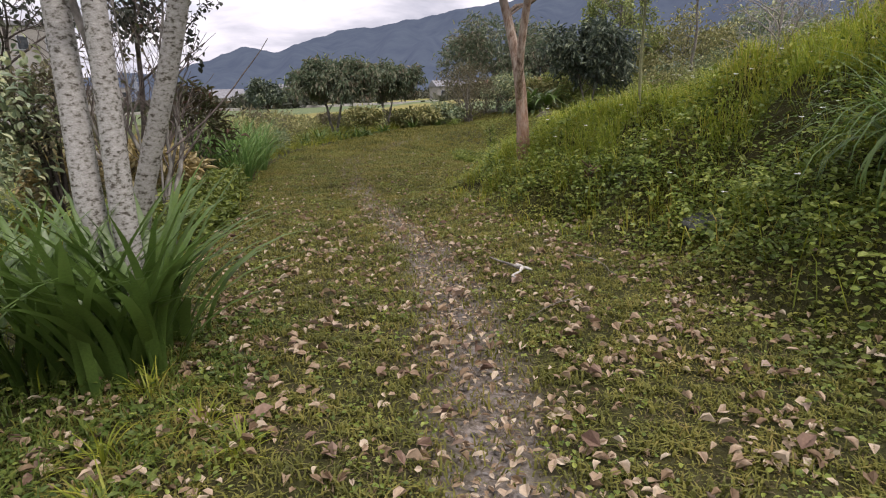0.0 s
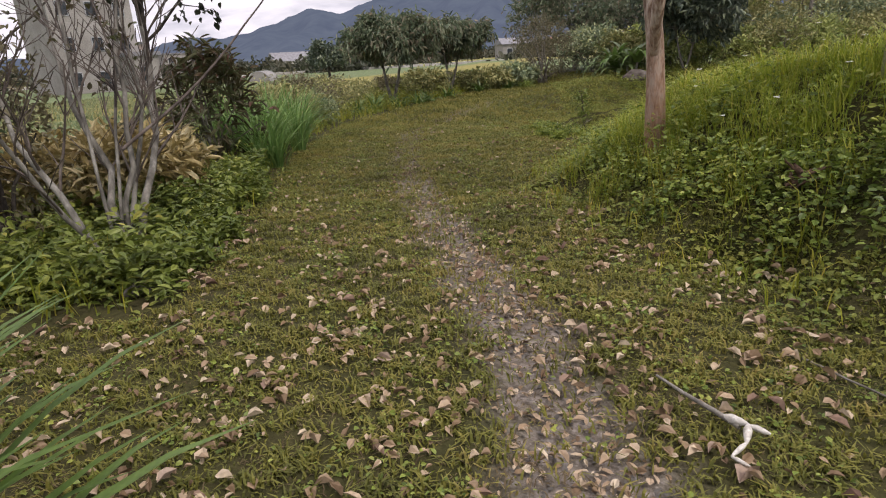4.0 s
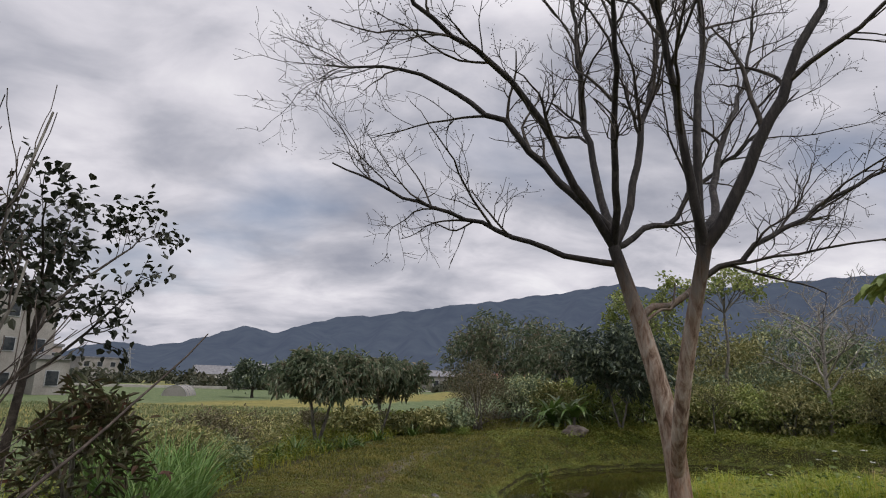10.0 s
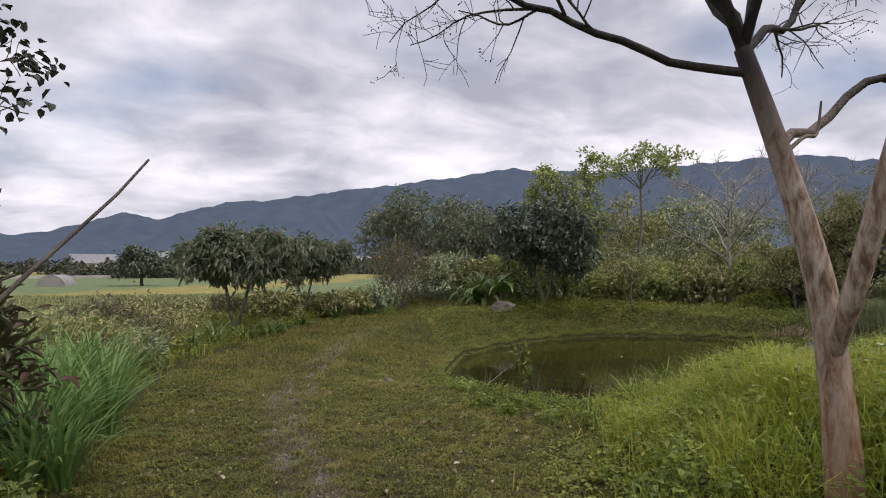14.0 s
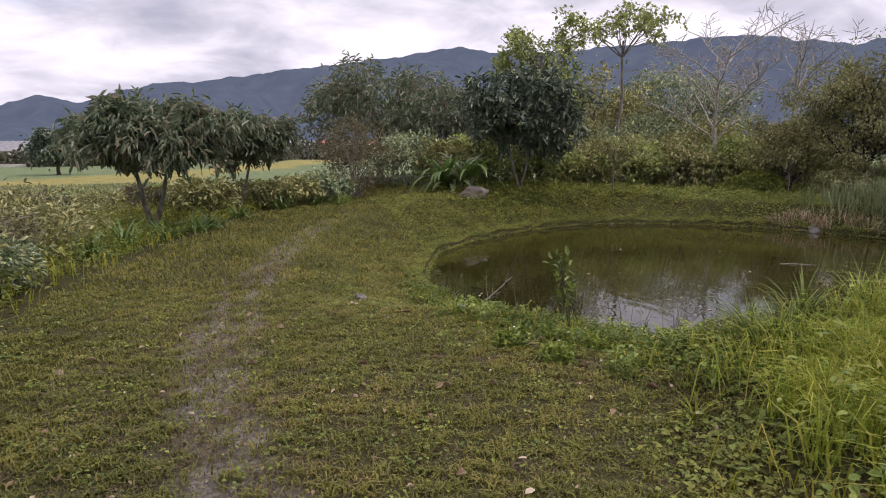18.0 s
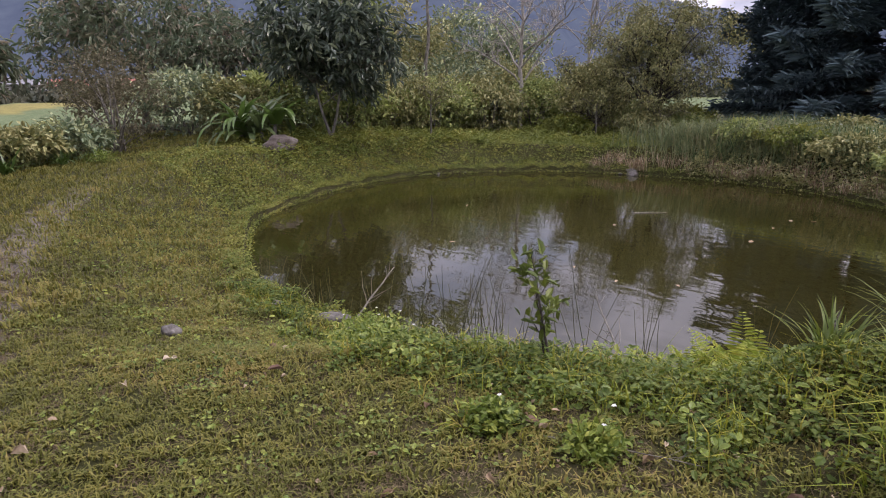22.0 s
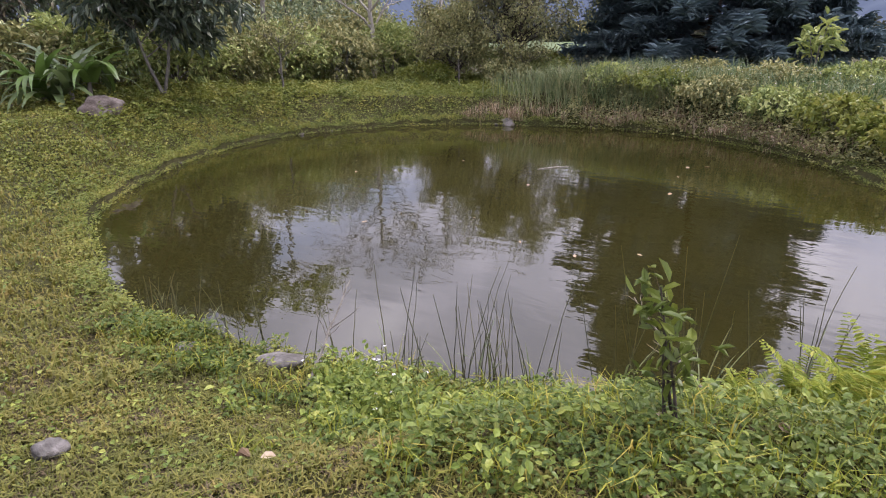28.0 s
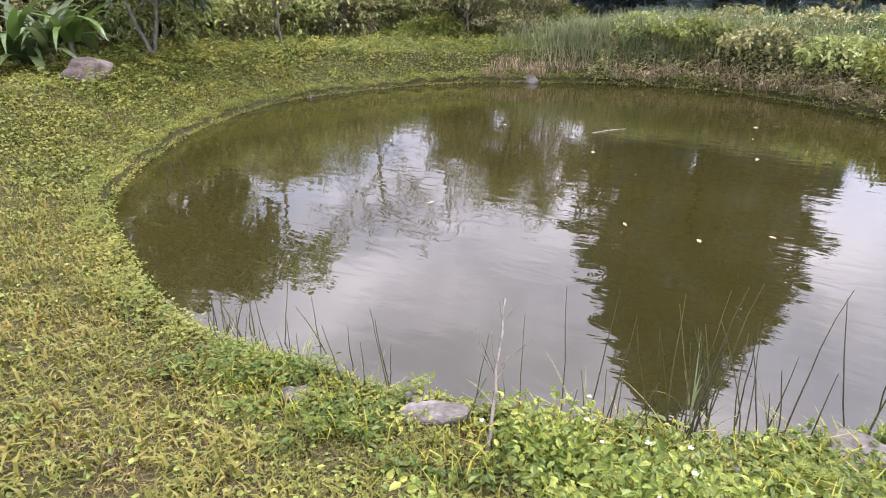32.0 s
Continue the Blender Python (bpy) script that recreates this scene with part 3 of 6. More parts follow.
def offshoots(r, line, count, lo, hi, len_lo, len_hi, spread, lift, n=5, crook=0.15, thin=0.55):
    """Side branches off a line between the shares lo and hi."""
    pts, rad = line
    out = []
    for s in np.sort(r.uniform(lo, hi, count)):
        f = s * (len(pts) - 1)
        i = min(int(f), len(pts) - 2)
        p = pts[i] + (pts[i + 1] - pts[i]) * (f - i)
        d = unit(pts[i + 1] - pts[i])
        side = unit(np.cross(d, r.normal(0, 1, 3)))
        d = unit(d * (1 - spread) + side * spread + np.array([0, 0, lift]))
        length = r.uniform(len_lo, len_hi) * (1.15 - 0.5 * s)
        q, chain = p, [p]
        for _ in range(n):
            d = unit(d + r.normal(0, crook, 3) + np.array([0, 0, lift * 0.25]))
            q = q + d * length / n
            chain.append(q)
        r0 = min(rad[i] * thin, rad[i] * 0.9)
        out.append((np.array(chain), np.linspace(r0, r0 * 0.35, n + 1)))
    return out


def leaf_mesh(pos, axis, length, width, fold=0.25, bend=0.2, r=rng, curled=0.0):
    """Leaves as two folded halves, each with a shoulder: vertices and quads."""
    n = len(pos)
    axis = unit(axis)
    side = unit(np.cross(axis, r.normal(0, 0.35, (n, 3)) + np.array([0, 0, 1.0])))
    up = np.cross(side, axis)
    L, W = np.broadcast_to(length, n)[:, None], np.broadcast_to(width, n)[:, None] / 2
    c = curled * r.uniform(0, 1, (n, 1))
    v = np.stack([pos,
                  pos + axis * L * 0.32 + side * W * 0.95 + up * W * (fold + c),
                  pos + axis * L * 0.70 + side * W * 0.75 + up * (W * (fold + c * 1.5) - L * bend * 0.35),
                  pos + axis * L * (1 - bend * 0.2) - up * L * bend,
                  pos + axis * L * 0.70 - side * W * 0.75 + up * (W * (fold + c * 1.5) - L * bend * 0.35),
                  pos + axis * L * 0.32 - side * W * 0.95 + up * W * (fold + c)], 1).reshape(-1, 3)
    i = np.arange(n)[:, None] * 6
    return v, np.concatenate([i + np.array([0, 1, 2, 3]), i + np.array([0, 3, 4, 5])])


def blade_mesh(pos, heading, height, width, lean):
    """Grass blades that arch over: five vertices each, a quad and a point."""
    n = len(pos)
    d = np.stack([np.cos(heading), np.sin(heading), np.zeros(n)], -1)
    s = np.stack([-d[:, 1], d[:, 0], d[:, 2]], -1)
    h, w, l = (np.broadcast_to(a, n)[:, None] for a in (height, width, lean))
    up = np.array([0, 0, 1.0])
    mid = pos + up * h * 0.58 + d * h * l * 0.28
    tip = pos + up * h * (1 - 0.35 * l) + d * h * l * 0.95
    v = np.stack([pos - s * w / 2, pos + s * w / 2, mid + s * w * 0.42, mid - s * w * 0.42, tip], 1).reshape(-1, 3)
    i = np.arange(n)[:, None] * 5
    return v, [i + np.array([0, 1, 2, 3]), i + np.array([3, 2, 4])]


def strap_mesh(r, base, count, length, width, arch=1.0, splay=1.0, segs=6):
    """A clump of long arching strap leaves with a keel."""
    vs, fs, at = [], [], 0
    for _ in range(count):
        h, L, w = r.uniform(0, 6.28), length * r.uniform(0.6, 1.1), width * r.uniform(0.7, 1.15)
        e = math.radians(r.uniform(89 - 52 * splay, 89))
        d, s = np.array([math.cos(h), math.sin(h)]), np.array([-math.sin(h), math.cos(h), 0])
        p = np.array(base, float) + np.array([*(d * r.uniform(0, 0.1) * length), 0])
        rows = []
        bend = arch * r.uniform(0.5, 1.5)
        for k in range(segs + 1):
            f = k / segs
            hw = w / 2 * (0.75 + 0.6 * f - 1.32 * f**2.2)
            keel = np.array([0, 0, -0.25 * hw])
            rows += [p - s * hw, p + keel, p + s * hw]
            e2 = e - bend * f * 1.5
            p = p + np.array([d[0] * math.cos(e2), d[1] * math.cos(e2), math.sin(e2)]) * L / segs
        vs += rows
        for k in range(segs):
            a = at + 3 * k
            fs += [(a, a + 1, a + 4, a + 3), (a + 1, a + 2, a + 5, a + 4)]
        at += 3 * (segs + 1)
    return np.array(vs), np.array(fs)


def sprays(r, tips, dirs, per, length, width, droop=0.3, spread=1.0, jitter=0.06, bend=0.25, curled=0.0):
    """Leaves round each tip."""
    n = len(tips)
    pos = np.repeat(tips, per, 0) + r.normal(0, jitter, (n * per, 3))
    ax = np.repeat(unit(dirs), per, 0) * 0.6 + r.normal(0, spread * 0.6, (n * per, 3)) - np.array([0, 0, droop])
    L = length * r.uniform(0.65, 1.2, n * per)
    return leaf_mesh(pos, ax, L, L * (width / length), 0.25, bend, r, curled)


def local(v, base):
    return np.asarray(v) - np.asarray(base)


def grown_tree(name, label, base, seed, height, spread, trunk_r, bark, leaf, leaf_len, leaf_w, per, category="tree", group="",
               clear=0.3, limbs=7, forks=9, twigs=4, droop=0.35, lean=(0, 0), trunks=1, squash=1.0, sparse=1.0, bend=0.3, jitter=0.07, rise=(62, 35), dome=0):
    """A broad-leaved tree: tapered trunk, limbs, twigs and a crown of separate leaves."""
    r = np.random.default_rng(seed)
    base = np.array((base[0], base[1], land(np.array([base[0]]), np.array([base[1]]))[0] - 0.03) if len(base) == 2 else base, float)
    top = thing(name, base, label, category, group)
    trunk_lines, limb_lines, thin, ends = [], [], [], []
    for k in range(trunks):
        off = np.array([r.normal(0, 0.05), r.normal(0, 0.05), 0]) * (trunks > 1)
        a0 = math.degrees(math.atan2(lean[1], lean[0])) if trunks == 1 else k * 360 / trunks + r.uniform(-40, 40)
        tilt = 88 - 40 * math.hypot(*lean) if trunks == 1 else r.uniform(70, 82)
        tl = height * (0.62 if trunks == 1 else r.uniform(0.5, 0.65))
        trunk = limb(r, off, a0, tilt, min(tilt + 8, 90), tl, trunk_r, trunk_r * 0.4, 9, 0.07)
        trunk[1][0] *= 1.25
        trunk_lines.append(trunk)
        for j in range(limbs):
            s = clear * height / tl + (1 - clear * height / tl) * (j + 0.6) / limbs
            s = min(max(s, 0.05), 0.99)
            p = trunk[0][min(int(s * 9), 9)]
            ls = min(spread * r.uniform(0.6, 1.0) * (1.05 - 0.45 * s) / 0.75, (height - p[2]) * 1.25 + 0.2)
            b = limb(r, p, j * 137.5 + r.uniform(-25, 25), r.uniform(*sorted(rise)), r.uniform(20, 60), ls, trunk_r * 0.5 * (1.1 - 0.5 * s), trunk_r * 0.12, 6, 0.14)
            limb_lines.append(b)
            sub = offshoots(r, b, forks, 0.25, 1.0, ls * 0.22, ls * 0.5, 0.55, 0.12 * squash, 4)
            thin += sub
            ends += sub
            for c in sub:
                more = offshoots(r, c, twigs, 0.3, 1.0, ls * 0.10, ls * 0.24, 0.6, 0.1, 3)
                thin += more
                ends += more
    tips = np.array([c[0][-1] for c in ends])
    dirs = np.array([c[0][-1] - c[0][-2] for c in ends])
    wide = np.percentile(np.hypot(tips[:, 0], tips[:, 1]), 93)
    grow = np.array([spread / wide, spread / wide, height / tips[:, 2].max()])
    for ln in trunk_lines:
        mesh_of("trunk", *tubes([(ln[0] * grow, ln[1])], 9), bark, True, top)
    for ln in limb_lines:
        mesh_of("limb", *tubes([(ln[0] * grow, ln[1])], 6), bark, True, top)
    tagged(mesh_of("brushwood", *tubes([(p * grow, np.maximum(a, 0.004 if per else 0.008)) for p, a in thin], 4), bark, True, top), kind="stuff")
    if per:
        pick = r.random(len(tips)) < sparse
        spots, ways = (tips * grow)[pick], dirs[pick]
        if dome:
            u = unit(r.normal(0, 1, (dome, 3)))
            u[:, 2] = np.where(u[:, 2] < (-0.35 if clear > 0.15 else -0.95), -u[:, 2], u[:, 2])
            lump = 1 + 0.16 * np.sin(4 * u[:, 0] + seed) * np.sin(5 * u[:, 1] + 2 * seed) + r.normal(0, 0.06, dome)
            mid = ((clear if clear > 0.15 else 0.02) + 1.0) / 2
            ball = u * lump[:, None] * r.uniform(0.7, 1.0, (dome, 1)) * np.array([spread, spread, height * (1.0 - mid)]) + np.array([0, 0, height * mid])
            ball[:, 2] = np.minimum(ball[:, 2], height * 1.03)
            spots, ways = np.concatenate([spots, ball]), np.concatenate([ways, u + (0, 0, 0.2)])
        crown = mesh_of("crown", *sprays(r, spots, ways, per, leaf_len, leaf_w, droop, 1.0, jitter, bend), leaf, False, top)
        tagged(crown, kind="stuff")
    return top


def leafy_bush(name, label, base, seed, size, leaf, leaf_len, leaf_w, clumps, per, bark, category="shrub", group="", droop=0.2, stems=6, low=0.12, lean=(0, 0)):
    """A shrub: stems from the root, leaves in uneven clumps over an irregular crown."""
    r = np.random.default_rng(seed)
    base = np.array((base[0], base[1], land(np.array([base[0]]), np.array([base[1]]))[0] - 0.02) if len(base) == 2 else base, float)
    top = thing(name, base, label, category, group)
    sx, sy, sz = size
    u = unit(r.normal(0, 1, (clumps, 3)))
    u[:, 2] = np.abs(u[:, 2]) * np.sign(r.random(clumps) - 0.22)
    bump = 1 + 0.22 * np.sin(u[:, 0] * 5 + seed) * np.sin(u[:, 1] * 4 + 2 * seed) + r.normal(0, 0.10, clumps)
    rad = r.uniform(0.45, 1.0, clumps) ** 0.5 * bump
    c = np.stack([u[:, 0] * sx, u[:, 1] * sy, sz * (0.5 + low / 2) + u[:, 2] * sz * (0.5 - low / 2)], -1)
    c[:, :2] *= rad[:, None]
    c[:, 2] = np.maximum(c[:, 2] * (0.75 + 0.25 * rad), low * sz * 0.5) + 0
    c[:, 0] += lean[0] * c[:, 2]
    c[:, 1] += lean[1] * c[:, 2]
    lines = []
    for k in range(stems):
        t = c[r.integers(0, clumps)]
        a = np.array([r.normal(0, 0.06 * sx), r.normal(0, 0.06 * sy), 0])
        m = a * 0.4 + t * 0.6 * np.array([0.6, 0.6, 1.0])
        lines.append((np.array([a, a * 0.7 + m * 0.3, m, t]), np.array([0.018, 0.014, 0.010, 0.004]) * (0.6 + 0.5 * sz)))
    for ln in lines:
        mesh_of("stem", *tubes([ln], 5), bark, True, top)
    d = c - np.array([0, 0, sz * 0.35])
    tagged(mesh_of("foliage", *sprays(r, c, d, per, leaf_len, leaf_w, droop, 1.0, 0.10 * (sx + sz) / 2 * 0.8), leaf, False, top), kind="stuff")
    return top


def strap_clump(name, label, base, seed, count, length, width, mat, arch=1.0, splay=1.0, category="plant", group=""):
    r = np.random.default_rng(seed)
    z = land(np.array([base[0]]), np.array([base[1]]))[0] if len(base) == 2 else base[2]
    top = thing(name, (base[0], base[1], z - 0.02), label, category, group)
    if width < 0.04:
        for i in range(3):
            off = (r.normal(0, 0.10 * length), r.normal(0, 0.10 * length), 0)
            tagged(mesh_of("grass_growth", *strap_mesh(r, off, count // 3, length, width, arch, splay), mat, True, top), kind="stuff")
        return top
    for i in range(count):
        off = (r.normal(0, 0.08 * length), r.normal(0, 0.08 * length), 0)
        mesh_of("leaf", *strap_mesh(r, off, 1, length, width, arch, splay), mat, True, top)
    return top


def scatter(r, count, x0, x1, y0, y1, keep):
    """Places on the land in a rectangle, kept with the chance keep(x, y)."""
    x, y = r.uniform(x0, x1, count), r.uniform(y0, y1, count)
    ok = r.random(count) < keep(x, y)
    x, y = x[ok], y[ok]
    return np.stack([x, y, land(x, y) - 0.005], -1)


def stone_mesh(r, size, flat=0.6, rough=0.22):
    bm = bmesh.new()
    bmesh.ops.create_icosphere(bm, subdivisions=4, radius=1.0)
    ph = r.uniform(0, 6, 9)
    for v in bm.verts:
        c = v.co
        k = 1 + rough * (math.sin(c.x * 2.1 + ph[0]) * math.sin(c.y * 2.7 + ph[1]) + 0.6 * math.sin(c.z * 3.3 + ph[2] + c.x * 2)) + 0.05 * math.sin(c.x * 9 + ph[3]) * math.sin(c.y * 8 + ph[4] + c.z * 7)
        k += 0.10 * abs(math.sin(c.x * 3.1 + c.z * 2.3 + ph[5])) - 0.08 * (c.z > 0.55 + 0.2 * math.sin(c.x * 2 + ph[6])) * (c.z - 0.5) * 3
        v.co = Vector((c.x * size * k, c.y * size * 0.8 * k, c.z * size * flat * k))
    return bm


def stone(name, label, at, seed, size, flat=0.6, sink=0.3, turn=0.0, group="", mat=None, deep=1.0):
    r = np.random.default_rng(seed)
    me = bpy.data.meshes.new(name)
    bm = stone_mesh(r, size, flat)
    bm.to_mesh(me)
    bm.free()
    me.materials.append(mat or STONE)
    me.polygons.foreach_set("use_smooth", np.ones(len(me.polygons), dtype=bool))
    ob = new(name, me)
    z = land(np.array([at[0]]), np.array([at[1]]))[0] if len(at) == 2 else at[2]
    for v in me.vertices:
        v.co.y *= deep
    ob.matrix_world = pose(at[0], at[1], z + size * flat * (1 - sink) * 0.6, 0, 0, turn)
    return tagged(ob, label, "stone", group)

# ---- trees by the track ----
def build_myrtle():
    """The bare tree with peeling bark: two leaning trunks from one foot, a wide winter crown."""
    r = np.random.default_rng(5)
    base = np.array([1.03, 7.0, land(np.array([1.03]), np.array([7.0]))[0] - 0.05])
    top = thing("crape_myrtle", base, "bare crape myrtle with smooth peeling tan bark on the grassy mound", "tree")
    low, fork_l, fork_r = np.array([0.98, 7.08, 1.45]), np.array([0.75, 7.26, 2.55]), np.array([1.07, 6.62, 2.42])

    def bowed(pts, rads, n=10):
        line = rounded(np.array(pts), False, n)
        return line - base, np.interp(np.linspace(0, 1, len(line)), np.linspace(0, 1, len(rads)), rads)

    left = bowed([base, (1.02, 7.04, 0.95), low, (0.88, 7.17, 2.0), fork_l], [0.088, 0.068, 0.062, 0.052, 0.040])
    right = bowed([(1.0, 7.04, 1.10), (0.97, 6.88, 1.42), (0.99, 6.77, 1.80), fork_r], [0.042, 0.044, 0.043, 0.038])
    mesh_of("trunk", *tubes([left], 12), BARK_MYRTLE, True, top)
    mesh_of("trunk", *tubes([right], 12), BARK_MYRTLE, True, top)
    stub = bowed([(0.88, 7.17, 2.02), (1.02, 7.19, 2.12), (1.10, 7.2, 2.14), (1.13, 7.2, 2.30)], [0.012, 0.010, 0.008, 0.005], 4)
    mesh_of("limb", *tubes([stub], 7), BARK_MYRTLE, True, top)
    # from which fork, first and last heading, first and last rise, length, thickness, share up the trunk
    plan = [("l", 163, 175, 17, 33, 2.3, 0.026, 0.93), ("l", 165, 180, 68, 4, 2.8, 0.036, 1.0), ("l", 194, 208, 62, 30, 3.0, 0.034, 1.0), ("l", 257, 248, 66, 36, 2.4, 0.030, 1.0), ("l", 93, 115, 60, 88, 3.2, 0.036, 1.0), ("l", 45, 44, 66, 58, 3.6, 0.034, 1.0),
            ("l", 35, -10, 25, 55, 2.4, 0.028, 1.0), ("l", 12, -9, 28, 38, 2.7, 0.028, 0.78), ("r", 208, 230, 80, 50, 2.3, 0.034, 1.0), ("r", 343, 366, 58, 63, 3.0, 0.044, 1.0), ("r", 40, 60, 86, 62, 3.0, 0.034, 0.94), ("r", 46, 44, 42, 64, 3.4, 0.032, 1.0)]
    twigs, tips = [], []
    for side, head, head_end, e0, e1, length, rad, share in plan:
        trunk = left if side == "l" else right
        start = trunk[0][int(share * (len(trunk[0]) - 1))]
        f = (np.arange(18) + 0.5) / 18
        a, e = np.radians(head + (head_end - head) * f + r.normal(0, 9, 18)), np.radians(e0 + (e1 - e0) * f + r.normal(0, 10, 18))
        run = np.stack([np.cos(a) * np.cos(e), np.sin(a) * np.cos(e), np.sin(e)], -1) * length / 18
        main = (np.concatenate([[start], start + np.cumsum(run, 0)]), np.linspace(1, 0, 19) ** 0.8 * (rad * 0.9 - 0.006) + 0.006)
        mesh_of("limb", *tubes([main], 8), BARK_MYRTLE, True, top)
        second = offshoots(r, main, 11, 0.22, 1.0, 0.45, 1.25, 0.42, 0.08, 8, 0.15, 0.55)
        twigs += second
        for s in second:
            third = offshoots(r, s, 7, 0.15, 1.0, 0.18, 0.5, 0.5, 0.10, 6, 0.19, 0.5)
            twigs += third
            for q in third:
                fourth = offshoots(r, q, 3, 0.3, 1.0, 0.07, 0.20, 0.5, 0.12, 3, 0.15, 0.7)
                twigs += fourth
                if r.random() < 0.35:
                    tips += [f[0][-1] for f in fourth] + [q[0][-1]]
    twigs = [(p, np.maximum(a, 0.0016)) for p, a in twigs]
    tagged(mesh_of("brushwood", *tubes(twigs, 4), BARK_DARK, True, top), kind="stuff")
    pods = np.repeat(np.array(tips), 3, 0)
    pods = pods + r.normal(0, 0.018, pods.shape)
    tagged(mesh_of("seed_pods", *leaf_mesh(pods, r.normal(0, 1, pods.shape), 0.014, 0.010, 0.6, 0.1, r), BARK_DARK, False, top), kind="stuff")


def build_three_stem():
    """Pale, spotted, three-stemmed tree at the start of the track."""
    r = np.random.default_rng(8)
    base = np.array([-1.62, 2.85, 0.0])
    top = thing("spotted_tree", base, "three-stemmed tree with pale grey mottled bark above strap leaves", "tree")
    for x0, y0, x1, y1, rad in ((-0.05, 0.05, -0.24, 0.33, 0.070), (0.09, 0.02, 0.05, 0.16, 0.062), (-0.16, 0.39, 0.59, 0.27, 0.058)):
        pts = np.array([(x0, y0, -0.05), (x0 + (x1 - x0) * 0.2, y0, 0.65), (x0 + (x1 - x0) * 0.62, (y0 + y1) / 2 + 0.02, 1.5), (x1, y1, 2.4), (x1 * 1.25, y1 * 1.2, 3.4), (x1 * 1.6, y1 * 1.5, 4.6)])
        line = rounded(pts, False, 5)
        trunk = (line, np.interp(np.linspace(0, 1, len(line)), [0, 0.1, 0.5, 1], [rad * 1.15, rad, rad * 0.85, rad * 0.4]))
        mesh_of("trunk", *tubes([trunk], 14), BARK_SPOT, True, top)
        sub = offshoots(r, trunk, 9, 0.35, 1.0, 0.6, 1.3, 0.5, 0.15, 6)
        tw = [g for s in sub for g in offshoots(r, s, 6, 0.3, 1.0, 0.2, 0.45, 0.5, 0.1, 4)]
        tagged(mesh_of("brushwood", *tubes(sub + tw, 5), BARK_GREY, True, top), kind="stuff")
        tips = np.array([g[0][-1] for g in tw])
        dirs = np.array([g[0][-1] - g[0][-2] for g in tw])
        tagged(mesh_of("leaves", *sprays(r, tips, dirs, 3, 0.07, 0.035, 0.4), DARK_LEAF, False, top), kind="stuff")


def build_shoot_tree():
    """Leaning grey bush tree with long bare shoots on the track's west side."""
    r = np.random.default_rng(21)
    base = np.array([-2.6, 5.6, 0.0])
    top = thing("bare_shrub_tree", base, "grey leaning shrub tree with long bare shoots and few leaves", "tree")
    plan = [(150, 58, 78, 2.4, 0.028), (105, 50, 86, 2.5, 0.030), (60, 70, 80, 2.4, 0.022), (190, 45, 76, 2.2, 0.026), (250, 60, 80, 1.8, 0.020), (90, 66, 84, 2.2, 0.018), (100, 68, 78, 3.2, 0.012), (120, 68, 84, 3.3, 0.013)]
    arch = limb(r, (0.05, 0.1, 0.75), 60, 26, 48, 1.85, 0.012, 0.004, 10, 0.05)
    mesh_of("limb", *tubes([arch], 7), BARK_LIMB, True, top)
    thin, tips, dirs = [], [], []
    for head, e0, e1, length, rad in plan:
        m = limb(r, (r.normal(0, 0.05), r.normal(0, 0.05), -0.03), head, e0, e1, length, rad, 0.006, 10, 0.17 if rad > 0.015 else 0.07)
        mesh_of("limb", *tubes([m], 8), BARK_LIMB_PALE, True, top)
        sub = offshoots(r, m, 12, 0.25, 1.0, 0.35, 0.9, 0.45, 0.25, 6, 0.11, 0.5)
        thin += sub
        for s in sub[:6 if rad > 0.015 else 9]:
            g = offshoots(r, s, 5, 0.15, 0.95, 0.2, 0.5, 0.45, 0.15, 4, 0.09)
            thin += g
            if r.random() < 0.22:
                tips += [q[0][-1] for q in g]
                dirs += [q[0][-1] - q[0][-2] for q in g]
    tagged(mesh_of("brushwood", *tubes([(p, np.maximum(a, 0.0025)) for p, a in thin], 5), BARK_LIMB, True, top), kind="stuff")
    tagged(mesh_of("leaves", *sprays(r, np.array(tips), np.array(dirs), 3, 0.055, 0.034, 0.3, 1.0, 0.03), RED_LEAF, False, top), kind="stuff")


build_myrtle()
build_three_stem()
build_shoot_tree()

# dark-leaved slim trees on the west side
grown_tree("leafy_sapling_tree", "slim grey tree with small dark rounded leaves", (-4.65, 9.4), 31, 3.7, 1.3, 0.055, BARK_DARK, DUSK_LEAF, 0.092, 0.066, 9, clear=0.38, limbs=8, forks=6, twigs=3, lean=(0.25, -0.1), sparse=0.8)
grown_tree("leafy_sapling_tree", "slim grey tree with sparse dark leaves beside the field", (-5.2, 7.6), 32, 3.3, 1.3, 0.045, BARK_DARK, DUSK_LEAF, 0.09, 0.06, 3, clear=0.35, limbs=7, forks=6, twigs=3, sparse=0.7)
leafy_bush("dark_bush", "dense dark green bush behind the mottled trunks", (-4.6, 5.2), 33, (1.1, 1.0, 1.9), DARK_LEAF, 0.10, 0.05, 260, 16, BARK_GREY)
leafy_bush("dark_bush", "dense dull green bush by the field edge", (-5.4, 3.4), 34, (1.2, 1.2, 1.7), BUSH_LEAF, 0.09, 0.045, 240, 16, BARK_GREY)
leafy_bush("dry_bush", "upright brownish twiggy bush behind the mottled trunks", (-3.75, 5.95), 36, (0.5, 0.45, 1.65), BROWN_BUSH, 0.06, 0.028, 190, 12, BARK_DARK, stems=14)
leafy_bush("red_shrub", "dark red and green leafed upright garden shrub", (-3.75, 9.35), 35, (0.50, 0.48, 1.45), RED_LEAF, 0.16, 0.045, 95, 12, BARK_GREY, droop=0.1, stems=14)
